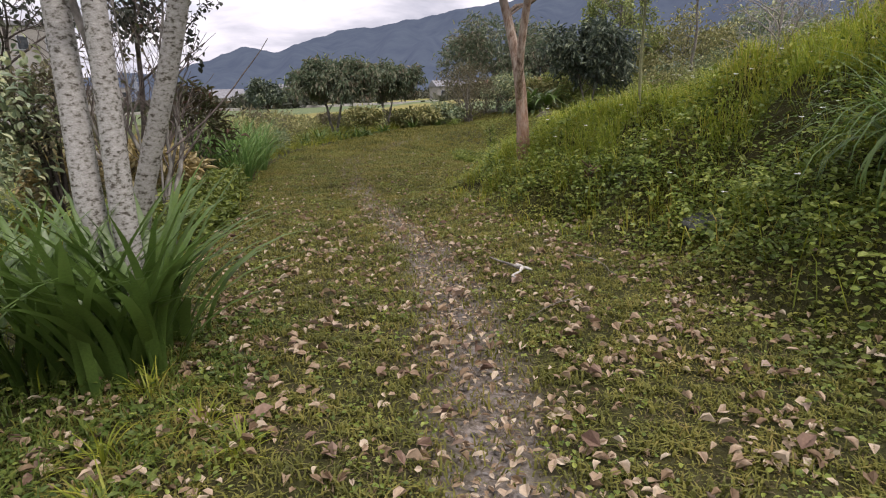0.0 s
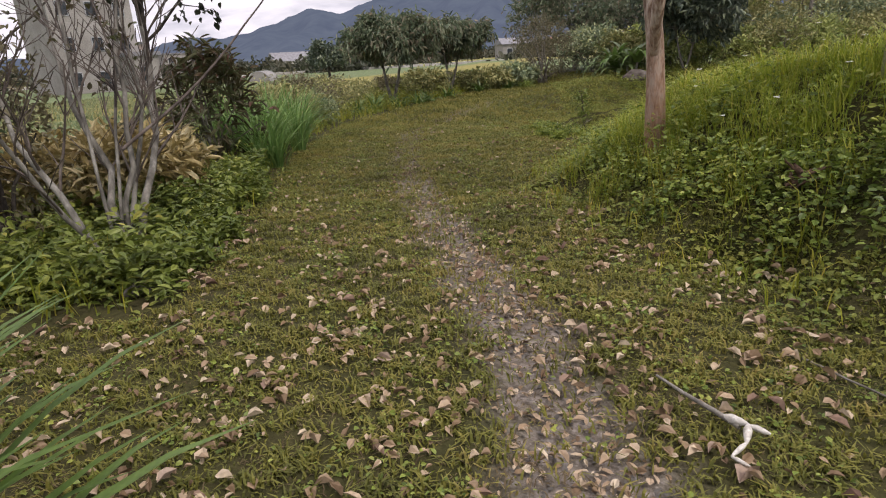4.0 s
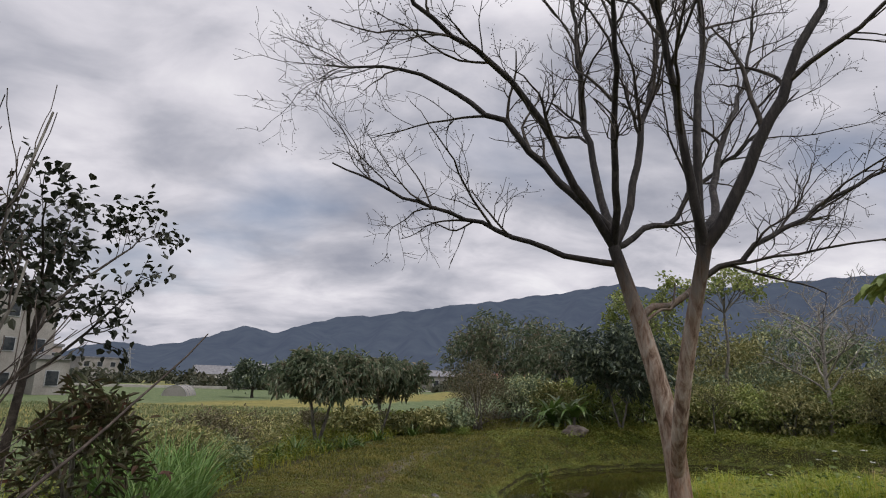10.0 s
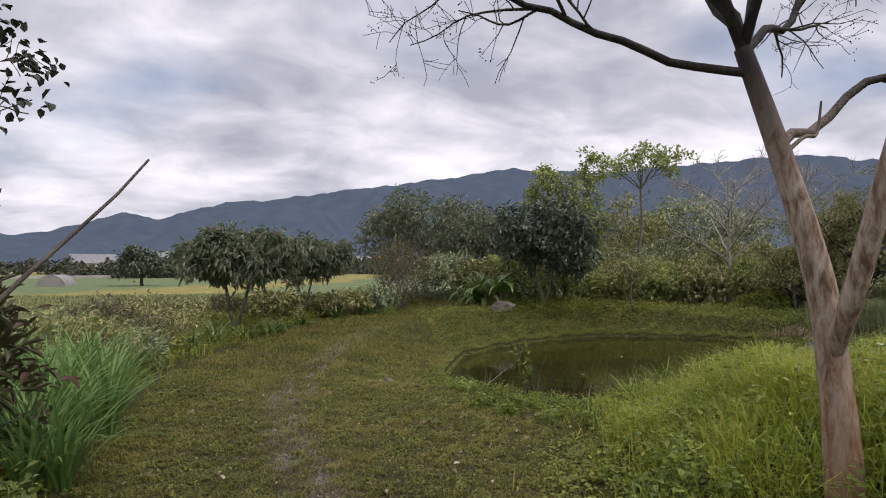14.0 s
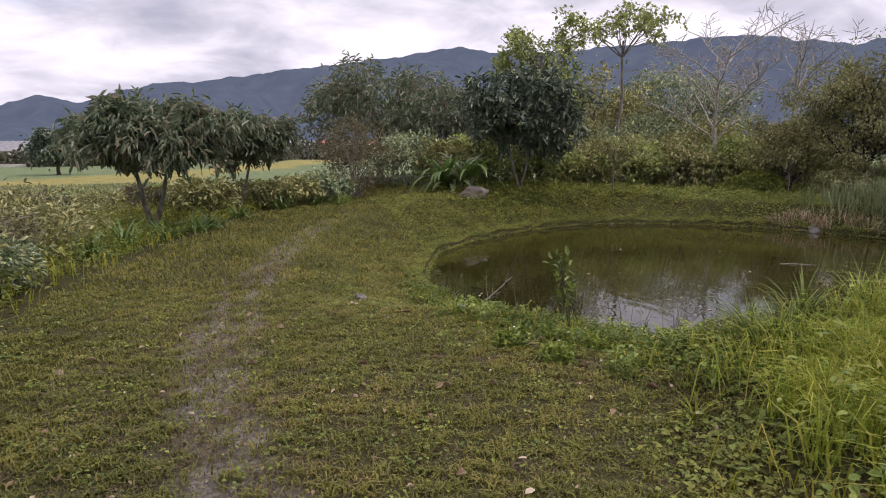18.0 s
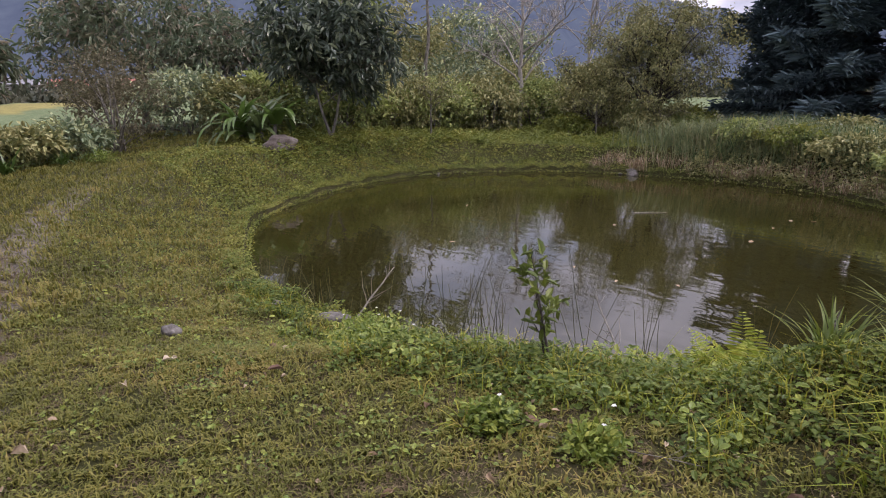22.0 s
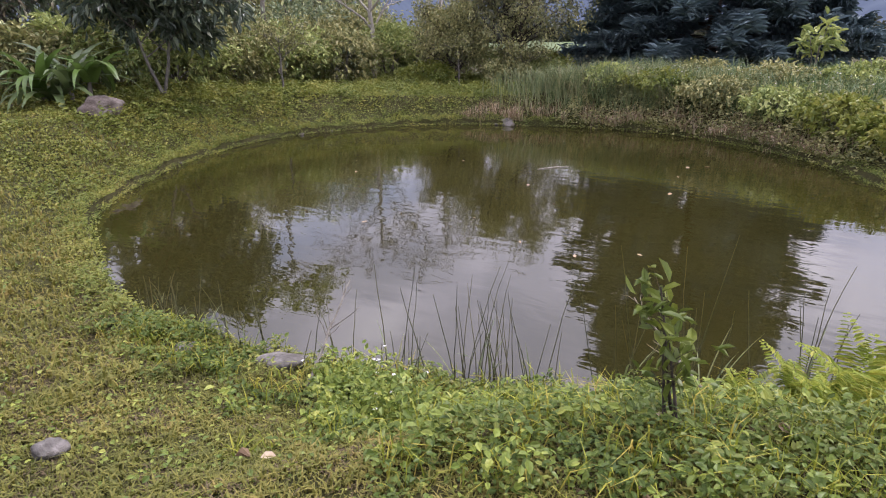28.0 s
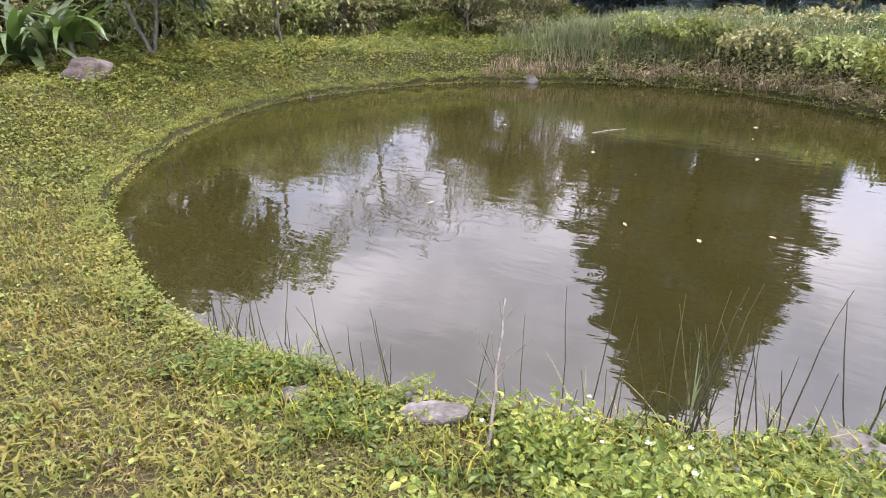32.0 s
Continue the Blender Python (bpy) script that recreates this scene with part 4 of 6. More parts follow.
for k, (x, y, s) in enumerate(((-3.35, 7.0, 0.55), (-3.75, 7.5, 0.6), (-4.3, 7.1, 0.55))):
    leafy_bush("croton_bush", "low croton bush with yellow and orange leaves", (x, y), 40 + k, (s, s * 0.9, 0.70), CROTON_LEAF, 0.155, 0.046, 110, 13, BARK_GREY, droop=0.0, group="crotons by the track")

# mango trees on the field edge
grown_tree("mango_tree", "young mango tree with a rounded crown of drooping leaves", (-3.02, 18.6), 51, 2.25, 1.15, 0.05, BARK_GREY, MANGO_LEAF, 0.19, 0.042, 13, clear=0.42, limbs=9, forks=8, twigs=4, droop=0.6, group="mango trees", rise=(58, 30), trunks=2, bend=0.35, dome=170)
grown_tree("mango_tree", "young mango tree with drooping leaves reaching low on one side", (-1.72, 21.9), 52, 2.25, 0.98, 0.042, BARK_GREY, MANGO_LEAF, 0.19, 0.042, 13, clear=0.42, limbs=8, forks=8, twigs=4, droop=0.6, group="mango trees", rise=(55, 30), trunks=2, bend=0.35, dome=140)

# the thicket beyond the pond
leafy_bush("dry_bush", "dry brownish bush with thin upright twigs", (1.35, 24.2), 61, (1.05, 0.9, 2.2), BROWN_BUSH, 0.07, 0.03, 320, 14, BARK_GREY, stems=14)
grown_tree("broad_tree", "broad olive green tree behind the dry bush", (3.2, 30.0), 62, 4.25, 2.8, 0.14, BARK_GREY, MANGO_LEAF, 0.26, 0.07, 10, clear=0.2, limbs=10, forks=9, twigs=4, jitter=0.16, dome=260)
grown_tree("broad_tree", "broad green tree with hanging brownish foliage", (5.2, 28.2), 63, 3.3, 2.4, 0.12, BARK_GREY, MANGO_LEAF, 0.24, 0.065, 9, clear=0.12, limbs=9, forks=9, twigs=4, jitter=0.15, dome=240)
grown_tree("loquat_tree", "dark green loquat tree with large drooping leaves and pale shoots", (5.75, 22.5), 64, 3.3, 1.4, 0.036, BARK_GREY, LOQUAT_LEAF, 0.24, 0.08, 9, clear=0.2, limbs=11, forks=8, twigs=3, droop=0.45, trunks=2, rise=(60, 20), dome=70)
grown_tree("light_tree", "tall light green tree above the thicket", (7.6, 25.2), 65, 5.3, 1.7, 0.08, BARK_GREY, LIGHT_LEAF, 0.13, 0.085, 8, clear=0.3, limbs=11, forks=8, twigs=4, droop=0.3)
grown_tree("tall_sparse_tree", "tall slender tree with open light green foliage", (10.6, 25.4), 66, 6.4, 2.0, 0.08, BARK_GREY, LIGHT_LEAF, 0.15, 0.10, 6, clear=0.55, limbs=9, forks=7, twigs=3, droop=0.3, rise=(70, 45), sparse=0.8)
grown_tree("bare_tree", "leafless pale tree rising from the thicket", (13.2, 23.6), 67, 6.0, 2.4, 0.085, BARK_PALE, DARK_LEAF, 0.1, 0.05, 0, clear=0.22, limbs=12, forks=8, twigs=5, rise=(66, 38))
grown_tree("bare_tree", "leafless slender pale tree beside dense bushes", (15.3, 22.6), 68, 5.9, 1.8, 0.06, BARK_PALE, DARK_LEAF, 0.1, 0.05, 0, clear=0.3, limbs=10, forks=7, twigs=4, rise=(70, 45))
grown_tree("round_tree", "rounded dark green tree behind the bare tree", (16.5, 30.0), 69, 4.6, 3.2, 0.14, BARK_GREY, DARK_LEAF, 0.22, 0.09, 10, clear=0.1, limbs=11, forks=9, twigs=4, jitter=0.18, dome=300)
grown_tree("round_tree", "rounded olive tree at the back of the thicket", (11.8, 29.5), 70, 4.3, 2.8, 0.12, BARK_GREY, BUSH_LEAF, 0.20, 0.08, 10, clear=0.1, limbs=10, forks=9, twigs=4, jitter=0.18, dome=260)
grown_tree("small_leaved_tree", "dense small-leaved grey-green tree by the pond", (14.6, 19.6), 71, 4.3, 1.8, 0.06, BARK_DARK, BUSH_LEAF, 0.09, 0.04, 12, clear=0.12, limbs=12, forks=8, twigs=4, trunks=3, jitter=0.09, dome=160)
grown_tree("small_leaved_tree", "dense dull green tree at the bank", (13.2, 20.6), 72, 2.3, 1.0, 0.05, BARK_DARK, BUSH_LEAF, 0.09, 0.04, 10, clear=0.15, limbs=10, forks=9, twigs=4, trunks=2, jitter=0.09)
for k, (x, y, h) in enumerate(((8.6, 22.35, 1.75), (12.75, 20.15, 1.5), (13.9, 18.9, 1.2))):
    grown_tree("young_tree", "young tree with a thin pale stem in the bank grass", (x, y), 75 + k, h, 0.75, 0.030, BARK_GREY, BUSH_LEAF, 0.08, 0.045, 7, clear=0.38, limbs=7, forks=6, twigs=3, group="young trees on the bank")

# hedge and undergrowth
r_row = np.random.default_rng(95)
for k in range(17):
    x = 4.2 + 0.78 * k + r_row.normal(0, 0.2)
    y = 25.0 - 0.10 * max(x - 9, 0) ** 1.25 + r_row.normal(0, 0.3)
    leafy_bush("undergrowth_bush", "dense low green bush closing the thicket", (x, y), 500 + k, (0.85, 0.8, r_row.uniform(1.2, 1.9)), (BUSH_LEAF, LIGHT_LEAF, BUSH_LEAF, DARK_LEAF)[k % 4], 0.17, 0.075, 150, 11, BARK_GREY, group="thicket undergrowth", low=0.02, stems=3)
for k in range(9):
    x = -5.0 + 0.78 * k + r_row.normal(0, 0.15)
    y = 20.6 + 0.62 * k + r_row.normal(0, 0.3) + (1.2 if k < 3 else 0)
    leafy_bush("undergrowth_bush", "loose low bush along the field edge", (x, y), 520 + k, (0.6, 0.6, r_row.uniform(0.4, 0.7)), (BUSH_LEAF, BROWN_BUSH, CREEPER)[k % 3], 0.09, 0.04, 130, 13, BARK_GREY, group="thicket undergrowth", low=0.02, stems=3)
for k, (x, y, h) in enumerate(((11.6, 13.4, 0.75), (12.2, 14.6, 0.7), (11.0, 12.2, 0.7), (12.9, 12.6, 0.95), (10.2, 11.2, 0.8), (12.4, 15.8, 0.8), (13.6, 14.2, 1.0), (9.4, 10.4, 0.7), (13.0, 11.2, 1.0), (13.5, 19.2, 0.9), (15.5, 18.9, 1.0), (14.6, 18.5, 0.8), (16.2, 19.6, 1.2), (12.4, 20.9, 0.8), (15.0, 20.6, 1.2))):
    leafy_bush("bank_bush", "tangled weedy bush on the pond's steep bank", (x, y), 540 + k, (0.7, 0.7, h * (0.62 if y < 17 else 0.8)), (BUSH_LEAF, CREEPER, LIGHT_LEAF)[k % 3], 0.10, 0.05, 130, 12, BARK_GREY, group="weedy bushes on the bank", low=0.02, stems=3)
hedge = [(6.9, 24.0, 1.3, 1.1, LIGHT_LEAF), (8.6, 24.3, 1.2, 1.2, BUSH_LEAF), (10.0, 24.0, 1.4, 1.5, LIGHT_LEAF), (11.8, 23.6, 1.3, 1.5, BUSH_LEAF), (13.8, 23.6, 1.3, 1.6, LIGHT_LEAF), (15.4, 22.2, 1.3, 1.5, BROWN_BUSH),
         (9.2, 26.2, 1.6, 2.2, BUSH_LEAF), (12.2, 26.0, 1.7, 2.4, DARK_LEAF), (14.6, 25.6, 1.7, 2.3, BUSH_LEAF), (16.8, 23.4, 1.5, 2.2, BUSH_LEAF), (7.4, 26.4, 1.5, 2.4, BUSH_LEAF), (3.3, 25.6, 1.2, 1.6, DARK_LEAF), (4.4, 24.6, 0.9, 1.2, BUSH_LEAF),
         (-0.4, 23.0, 0.7, 0.65, BUSH_LEAF), (0.35, 23.6, 0.7, 0.75, DARK_LEAF), (-0.9, 22.2, 0.6, 0.6, BUSH_LEAF), (-2.4, 20.9, 0.7, 0.8, BUSH_LEAF), (2.3, 27.5, 1.1, 1.5, BROWN_BUSH),
         (-4.3, 13.0, 0.75, 0.95, BUSH_LEAF), (-4.5, 14.6, 0.8, 1.0, BROWN_BUSH), (-4.1, 15.9, 0.75, 0.85, BUSH_LEAF), (-4.6, 17.2, 0.8, 0.9, BROWN_BUSH), (-4.9, 11.6, 0.7, 0.9, BROWN_BUSH), (-3.9, 14.0, 0.5, 0.6, DARK_LEAF)]
for k, (x, y, s, h, mat) in enumerate(hedge):
    label = {"bush_leaves": "loose olive green bush in the hedge row", "light_leaves": "fresh green leafy bush at the thicket foot", "dark_leaves": "dark green bush in the hedge row", "dry_bush_leaves": "thin brownish bush in the hedge row"}[mat.name]
    leafy_bush("hedge_bush", label, (x, y), 80 + k, (s, s * 0.85, h), mat, 0.15 if x > -3 else 0.085, 0.065 if x > -3 else 0.032, int((90 if x > -3 else 130) + 80 * s), 11, BARK_GREY, group="hedge bushes")


def build_pine():
    """Norfolk-type pine: whorls of flat drooping fans up a straight mast."""
    r = np.random.default_rng(90)
    x, y = 19.5, 15.4
    base = np.array([x, y, land(np.array([x]), np.array([y]))[0] - 0.05])
    top = thing("norfolk_pine", base, "tall dark green tiered conifer beyond the pond", "tree")
    mast = (np.array([(0, 0, 0), (0.03, 0, 3.5), (0, 0.04, 7.5), (0, 0, 13.8)]), np.array([0.20, 0.15, 0.09, 0.02]))
    mesh_of("trunk", *tubes([mast], 9), BARK_DARK, True, top)
    for z in np.arange(0.5, 13.5, 0.36):
        reach = 4.2 * (1 - (z / 14.0) ** 2.2) * r.uniform(0.9, 1.08) + 0.15
        turn, pos, ax, arms = r.uniform(0, 6.28), [], [], []
        for k in range(8):
            a = turn + k * 0.785 + r.normal(0, 0.1)
            L = reach * r.uniform(0.8, 1.08)
            d = np.array([math.cos(a), math.sin(a)])
            s = np.linspace(0.05, 1, 9)
            arm = np.stack([d[0] * L * s, d[1] * L * s, z + 0.05 * L * np.sin(s * 3.0) - 0.10 * L * s**1.5 + 0.10 * L * s**4], -1)
            arms.append((arm, np.linspace(0.035, 0.008, 9)))
            m = int(170 * L)
            t = r.uniform(0.16, 1.0, m) ** 0.8
            p = np.stack([np.interp(t, s, arm[:, i]) for i in range(3)], -1)
            side = np.where(r.random(m) < 0.5, 1, -1)[:, None] * np.array([-d[1], d[0], 0.0]) + np.array([*d, 0]) * r.uniform(0.3, 1.1, (m, 1)) + np.array([0, 0, 0.10])
            side[:, 2] += r.normal(0.05, 0.38, m)
            p[:, 2] += r.normal(0, 0.09, m)
            pos.append(p), ax.append(side + r.normal(0, 0.1, (m, 3)))
        mesh_of("whorl", *tubes(arms, 4), BARK_DARK, True, top)
        pos, ax = np.concatenate(pos), np.concatenate(ax)
        L = r.uniform(0.16, 0.48, len(pos))
        tagged(mesh_of("needles", *leaf_mesh(pos, ax, L, 0.08, 0.5, 0.10, r), PINE_NEEDLE, False, top), kind="stuff")


build_pine()

# ---- smaller plants with a place of their own ----
BANK_BLADE = leaf_mat("bank_grass_blades", [(0.055, 0.095, 0.040), (0.095, 0.150, 0.060), (0.150, 0.210, 0.085), (0.250, 0.250, 0.120)], 0.5, 0.3, 0.5, 1.2)
GREEN_GRASS = leaf_mat("green_tall_grass", [(0.085, 0.17, 0.045), (0.13, 0.24, 0.06), (0.20, 0.32, 0.09), (0.28, 0.36, 0.13)], 0.5, 0.35, 0.3, 1.5)
for k, (x, y, L) in enumerate(((-0.92, 2.02, 0.22), (-0.72, 1.82, 0.20), (-1.12, 1.8, 0.24), (-1.25, 2.3, 0.2), (-1.02, 1.5, 0.2), (0.9, 9.6, 0.2), (0.35, 11.0, 0.16), (0.15, 12.6, 0.14))):
    strap_clump("grass_tuft", "bright green grass tuft in the lawn", (x, y), 600 + k, 33, L, 0.009, LONG_GRASS, 0.9, group="grass tufts in the lawn")
for k, (x, y, n, L, w) in enumerate(((-1.42, 2.56, 74, 0.98, 0.066), (-1.5, 2.9, 54, 0.90, 0.062), (-1.9, 3.1, 48, 0.85, 0.055), (-1.78, 2.5, 54, 0.95, 0.056), (-2.0, 1.8, 48, 0.95, 0.06), (-2.2, 2.4, 48, 0.9, 0.06))):
    strap_clump("strap_leaf_plant", "clump of long dark green strap leaves arching over the grass", (x, y), 101 + k, n, L * 1.12, w, DARK_BLADES, 0.62, 0.5, group="strap plants by the mottled tree")
for k, (x, y, L) in enumerate(((-3.35, 9.8, 1.1), (-3.7, 10.3, 1.2), (-3.3, 10.6, 1.1), (-3.7, 11.2, 1.2), (-4.05, 10.7, 1.25), (-3.55, 11.8, 1.1), (-3.05, 9.3, 0.9), (-3.9, 12.2, 1.0))):
    strap_clump("tall_grass_clump", "tall bright green arching grass clump by the lawn", (x, y), 111 + k, 120, L, 0.026, GREEN_GRASS, 0.8, 0.5, group="tall grass by the lawn")
for k, (x, y, L) in enumerate(((1.6, 9.75, 0.55), (1.95, 9.9, 0.6), (1.8, 10.2, 0.5), (2.3, 9.7, 0.6), (2.6, 10.0, 0.5))):
    strap_clump("tall_grass_clump", "bright green broad-bladed grass clump on the pond bank", (x, y), 640 + k, 60, L * 0.75, 0.016, FRESH_LEAF, 0.7, 0.5, group="grass clumps on the pond bank")
for k, (x, y, L) in enumerate(((-3.25, 17.0, 0.62), (-2.75, 17.7, 0.6), (-2.35, 18.3, 0.6), (-2.15, 18.9, 0.55), (-3.5, 16.2, 0.6), (-1.7, 20.2, 0.5), (-0.8, 21.6, 0.55), (0.15, 22.6, 0.5))):
    strap_clump("crinum_lily", "dark green crinum lily with drooping broad leaves", (x, y), 121 + k, 33, L, 0.055, DARK_BLADES, 1.1, group="lilies under the mango trees")
strap_clump("fountain_grass", "dark green fountain grass tuft hanging over the mound's foot", (2.6, 2.95), 131, 210, 1.0, 0.020, DARK_BLADES, 1.5, 1.0)


BROAD_BLADES = leaf_mat("broad_rosette_leaves", [(0.068, 0.112, 0.038), (0.128, 0.18, 0.068), (0.203, 0.247, 0.112)], 0.4, 0.25, 0.3, 2.0, 0.5)


def build_dracaena():
    """Broad-leaved rosette with a rock at its foot, on the far bank."""
    r = np.random.default_rng(140)
    x, y = 4.0, 22.2
    top = thing("dracaena", (x, y, land(np.array([x]), np.array([y]))[0] - 0.03), "large rosette plant with broad arching green leaves beside a rock", "plant")
    for k in range(4):
        off = np.array([r.normal(0, 0.18), r.normal(0, 0.12), 0])
        stem = (np.array([off, off * 1.3 + (0, 0, 0.12 + 0.11 * k)]), np.array([0.05, 0.035]))
        mesh_of("stem", *tubes([stem], 7), BARK_GREY, True, top)
        for _ in range(20):
            mesh_of("leaf", *strap_mesh(r, stem[0][1], 1, 1.35, 0.17, 1.5, 0.95), DARK_BLADES if k % 2 else BROAD_BLADES, True, top)


build_dracaena()
BROKEN = rough_mat("broken_pinkish_rock", [(0.35, (0.07, 0.055, 0.045)), (0.5, (0.13, 0.11, 0.095)), (0.68, (0.21, 0.185, 0.165))], 3, 0.9, 0.7, 25)
stone("rock", "large rounded grey rock with a pinkish broken face", (4.05, 21.6), 150, 0.40, 0.5, 0.5, 20, mat=BROKEN)
stone("stone", "grey stone half in the pond's far edge", (10.72, 17.45, WATER_Z), 151, 0.19, 0.5, 0.35, 40)
for k, (x, y, s, fl) in enumerate(((-0.29, 13.15, 0.062, 0.8), (0.80, 11.84, 0.055, 0.5), (0.74, 13.95, 0.07, 0.6), (1.0, 13.46, 0.06, 0.6), (1.55, 11.75, 0.13, 0.5), (1.32, 12.2, 0.08, 0.5))):
    stone("stone", "weathered grey stone lying in the bank grass", (x, y), 152 + k, s, fl, 0.35, k * 47, "stones on the near bank")
SLAB = rough_mat("mossy_dark_concrete", [(0.35, (0.06, 0.065, 0.055)), (0.55, (0.13, 0.13, 0.12)), (0.7, (0.20, 0.20, 0.18))], 7, 0.9, 0.6, 30)
stone("stone", "flat pale grey slab stone in the grass at the water", (0.94, 13.3), 153, 0.135, 0.34, 0.4, 124, "stones on the near bank", deep=0.6)
stone("concrete_lump", "dark grey broken concrete lump half buried in the mound's creepers", (2.05, 4.3, 0.19), 165, 0.25, 0.28, 0.3, 15, mat=SLAB)
stone("stone", "flat grey stone at the lawn's edge under the herbs", (-2.22, 5.15), 166, 0.10, 0.5, 0.3, 70)


def build_dead_root():
    """A dry brown root stock with broken shoots, half under the creepers."""
    r = np.random.default_rng(167)
    ROOT = rough_mat("dead_root_wood", [(0.35, (0.06, 0.035, 0.022)), (0.65, (0.19, 0.12, 0.08))], 18, 0.9, 0.6, 60)
    top = thing("dead_root", (1.45, 5.58, land(np.array([1.45]), np.array([5.58]))[0] + 0.12), "dry brown root stock among the mound's creepers", "root")
    for k in range(9):
        mesh_of("shoot", *tubes([limb(r, r.normal(0, 0.03, 3), k * 40 + r.uniform(-20, 20), r.uniform(5, 50), r.uniform(-10, 40), r.uniform(0.10, 0.2), r.uniform(0.008, 0.016), 0.004, 6, 0.15)], 6), ROOT, True, top)


build_dead_root()
r_far = np.random.default_rng(160)
for k in range(7):
    p = SHORE_LINE[int(r_far.uniform(24, 60))] + r_far.normal(0, 0.03, 2)
    stone("shore_stone", "small dark stone along the pond edge", (p[0] * 1.0, p[1] + 0.03, WATER_Z + 0.01), 170 + k, r_far.uniform(0.03, 0.06), 0.5, 0.6, k * 31, "stones along the shore")


def build_pole_sapling():
    """Thin young palm-leaved tree with a pole-straight stem on the mound."""
    r = np.random.default_rng(180)
    x, y = 1.98, 5.85
    z = land(np.array([x]), np.array([y]))[0]
    top = thing("slim_pole_tree", (x, y, z - 0.03), "pole-thin young tree with pale stem and light green fronds", "tree")
    stem = (np.array([(0, 0, 0), (0.0, 0.01, 0.5), (0.01, 0, 0.9), (0.02, 0.0, 1.16)]), np.array([0.017, 0.015, 0.012, 0.009]))
    mesh_of("trunk", *tubes([stem], 8), rough_mat("pale_green_stem", [(0.35, (0.16, 0.17, 0.08)), (0.65, (0.28, 0.28, 0.15))], 14, 0.7, 0.2, 60), True, top)
    for k in range(9):
        a = k * 0.7 + r.uniform(-0.2, 0.2)
        f = limb(r, stem[0][-1], math.degrees(a), 38, -25, r.uniform(0.35, 0.5), 0.006, 0.002, 8, 0.03)
        mesh_of("frond_stalk", *tubes([f], 4), LIGHT_LEAF, True, top)
        d = unit(np.gradient(f[0], axis=0))
        side = unit(np.cross(d, np.array([0, 0, 1.0])))
        pos = np.concatenate([f[0][2:]] * 4)
        ax = np.concatenate([side[2:] + d[2:] * 0.5, -side[2:] + d[2:] * 0.5, side[2:] * 0.8 + d[2:], -side[2:] * 0.8 + d[2:]])
        mesh_of("frond", *leaf_mesh(pos + r.normal(0, 0.008, pos.shape), ax, 0.15, 0.045, 0.2, 0.3, r), LIGHT_LEAF, False, top)


build_pole_sapling()


def build_fern(x, y, seed, size, group):
    r = np.random.default_rng(seed)
    z = land(np.array([x]), np.array([y]))[0]
    top = thing("fern", (x, y, z - 0.01), "bright yellow-green fern on the pond bank", "fern", group)
    for k in range(7):
        f = limb(r, (0, 0, 0), k * 51 + r.uniform(-20, 20), r.uniform(70, 86), r.uniform(15, 60), size * r.uniform(0.7, 1.1), 0.004, 0.0015, 12, 0.03)
        d = unit(np.gradient(f[0], axis=0))
        side = unit(np.cross(d, np.array([0, 0, 1.0])))
        n = len(f[0])
        w = size * 0.24 * np.sin(np.linspace(0.35, 3.0, n)) + 0.01
        pos = np.concatenate([f[0], f[0], f[0] + d * size / 26, f[0] + d * size / 26])
        ax = np.concatenate([side + d * 0.35, -side + d * 0.35] * 2)
        L = np.concatenate([w] * 4)
        mesh_of("frond", *leaf_mesh(pos, ax, L, size * 0.045, 0.1, 0.2, r), FERN_LEAF, False, top)


for k, (x, y, s) in enumerate(((1.82, 11.05, 0.28), (1.66, 10.72, 0.26), (2.45, 10.45, 0.42), (2.25, 10.15, 0.3), (2.9, 10.15, 0.45), (1.15, 11.95, 0.16), (1.95, 10.6, 0.42), (2.15, 10.85, 0.36))):
    build_fern(x, y, 200 + k, s, "ferns on the bank")


def build_reeds(x, y, seed, count, height, group):
    r = np.random.default_rng(seed)
    top = thing("reed_tuft", (x, y, WATER_Z - 0.06), "tuft of thin dark reeds standing in the shallow water", "reeds", group)
    lines = []
    for _ in range(count):
        b = np.array([r.normal(0, 0.09), r.normal(0, 0.09), 0])
        lines.append(limb(r, b, r.uniform(0, 360), r.uniform(76, 89), r.uniform(60, 88), height * r.uniform(0.6, 1.4), 0.0042, 0.0015, 6, 0.05))
    mesh_of("stalk", *tubes(lines, 4), REED_DARK, True, top)
    v, f = strap_mesh(r, (0, 0, 0), max(5, count // 2), height * 0.75, 0.012, 0.6, 0.5)
    tagged(mesh_of("grass_growth", v, f, REED_GRASS, True, top), kind="stuff")


REED_DARK = leaf_mat("dark_reed_stalks", [(0.045, 0.05, 0.025), (0.09, 0.095, 0.045), (0.15, 0.13, 0.06)], 0.6, 0.1, 0.3)
for k, (x, y, n, h) in enumerate(((1.45, 12.35, 14, 0.72), (1.62, 12.05, 10, 0.62), (1.18, 13.05, 8, 0.45), (1.28, 12.75, 10, 0.60), (1.02, 13.75, 7, 0.40), (1.0, 14.6, 9, 0.36), (1.12, 14.95, 8, 0.32), (1.02, 14.2, 8, 0.42), (1.9, 11.65, 8, 0.75), (2.15, 11.3, 6, 0.7), (1.75, 12.4, 7, 0.5), (2.6, 10.85, 8, 0.6))):
    build_reeds(x, y, 220 + k, n, h, "reeds on the near shore")


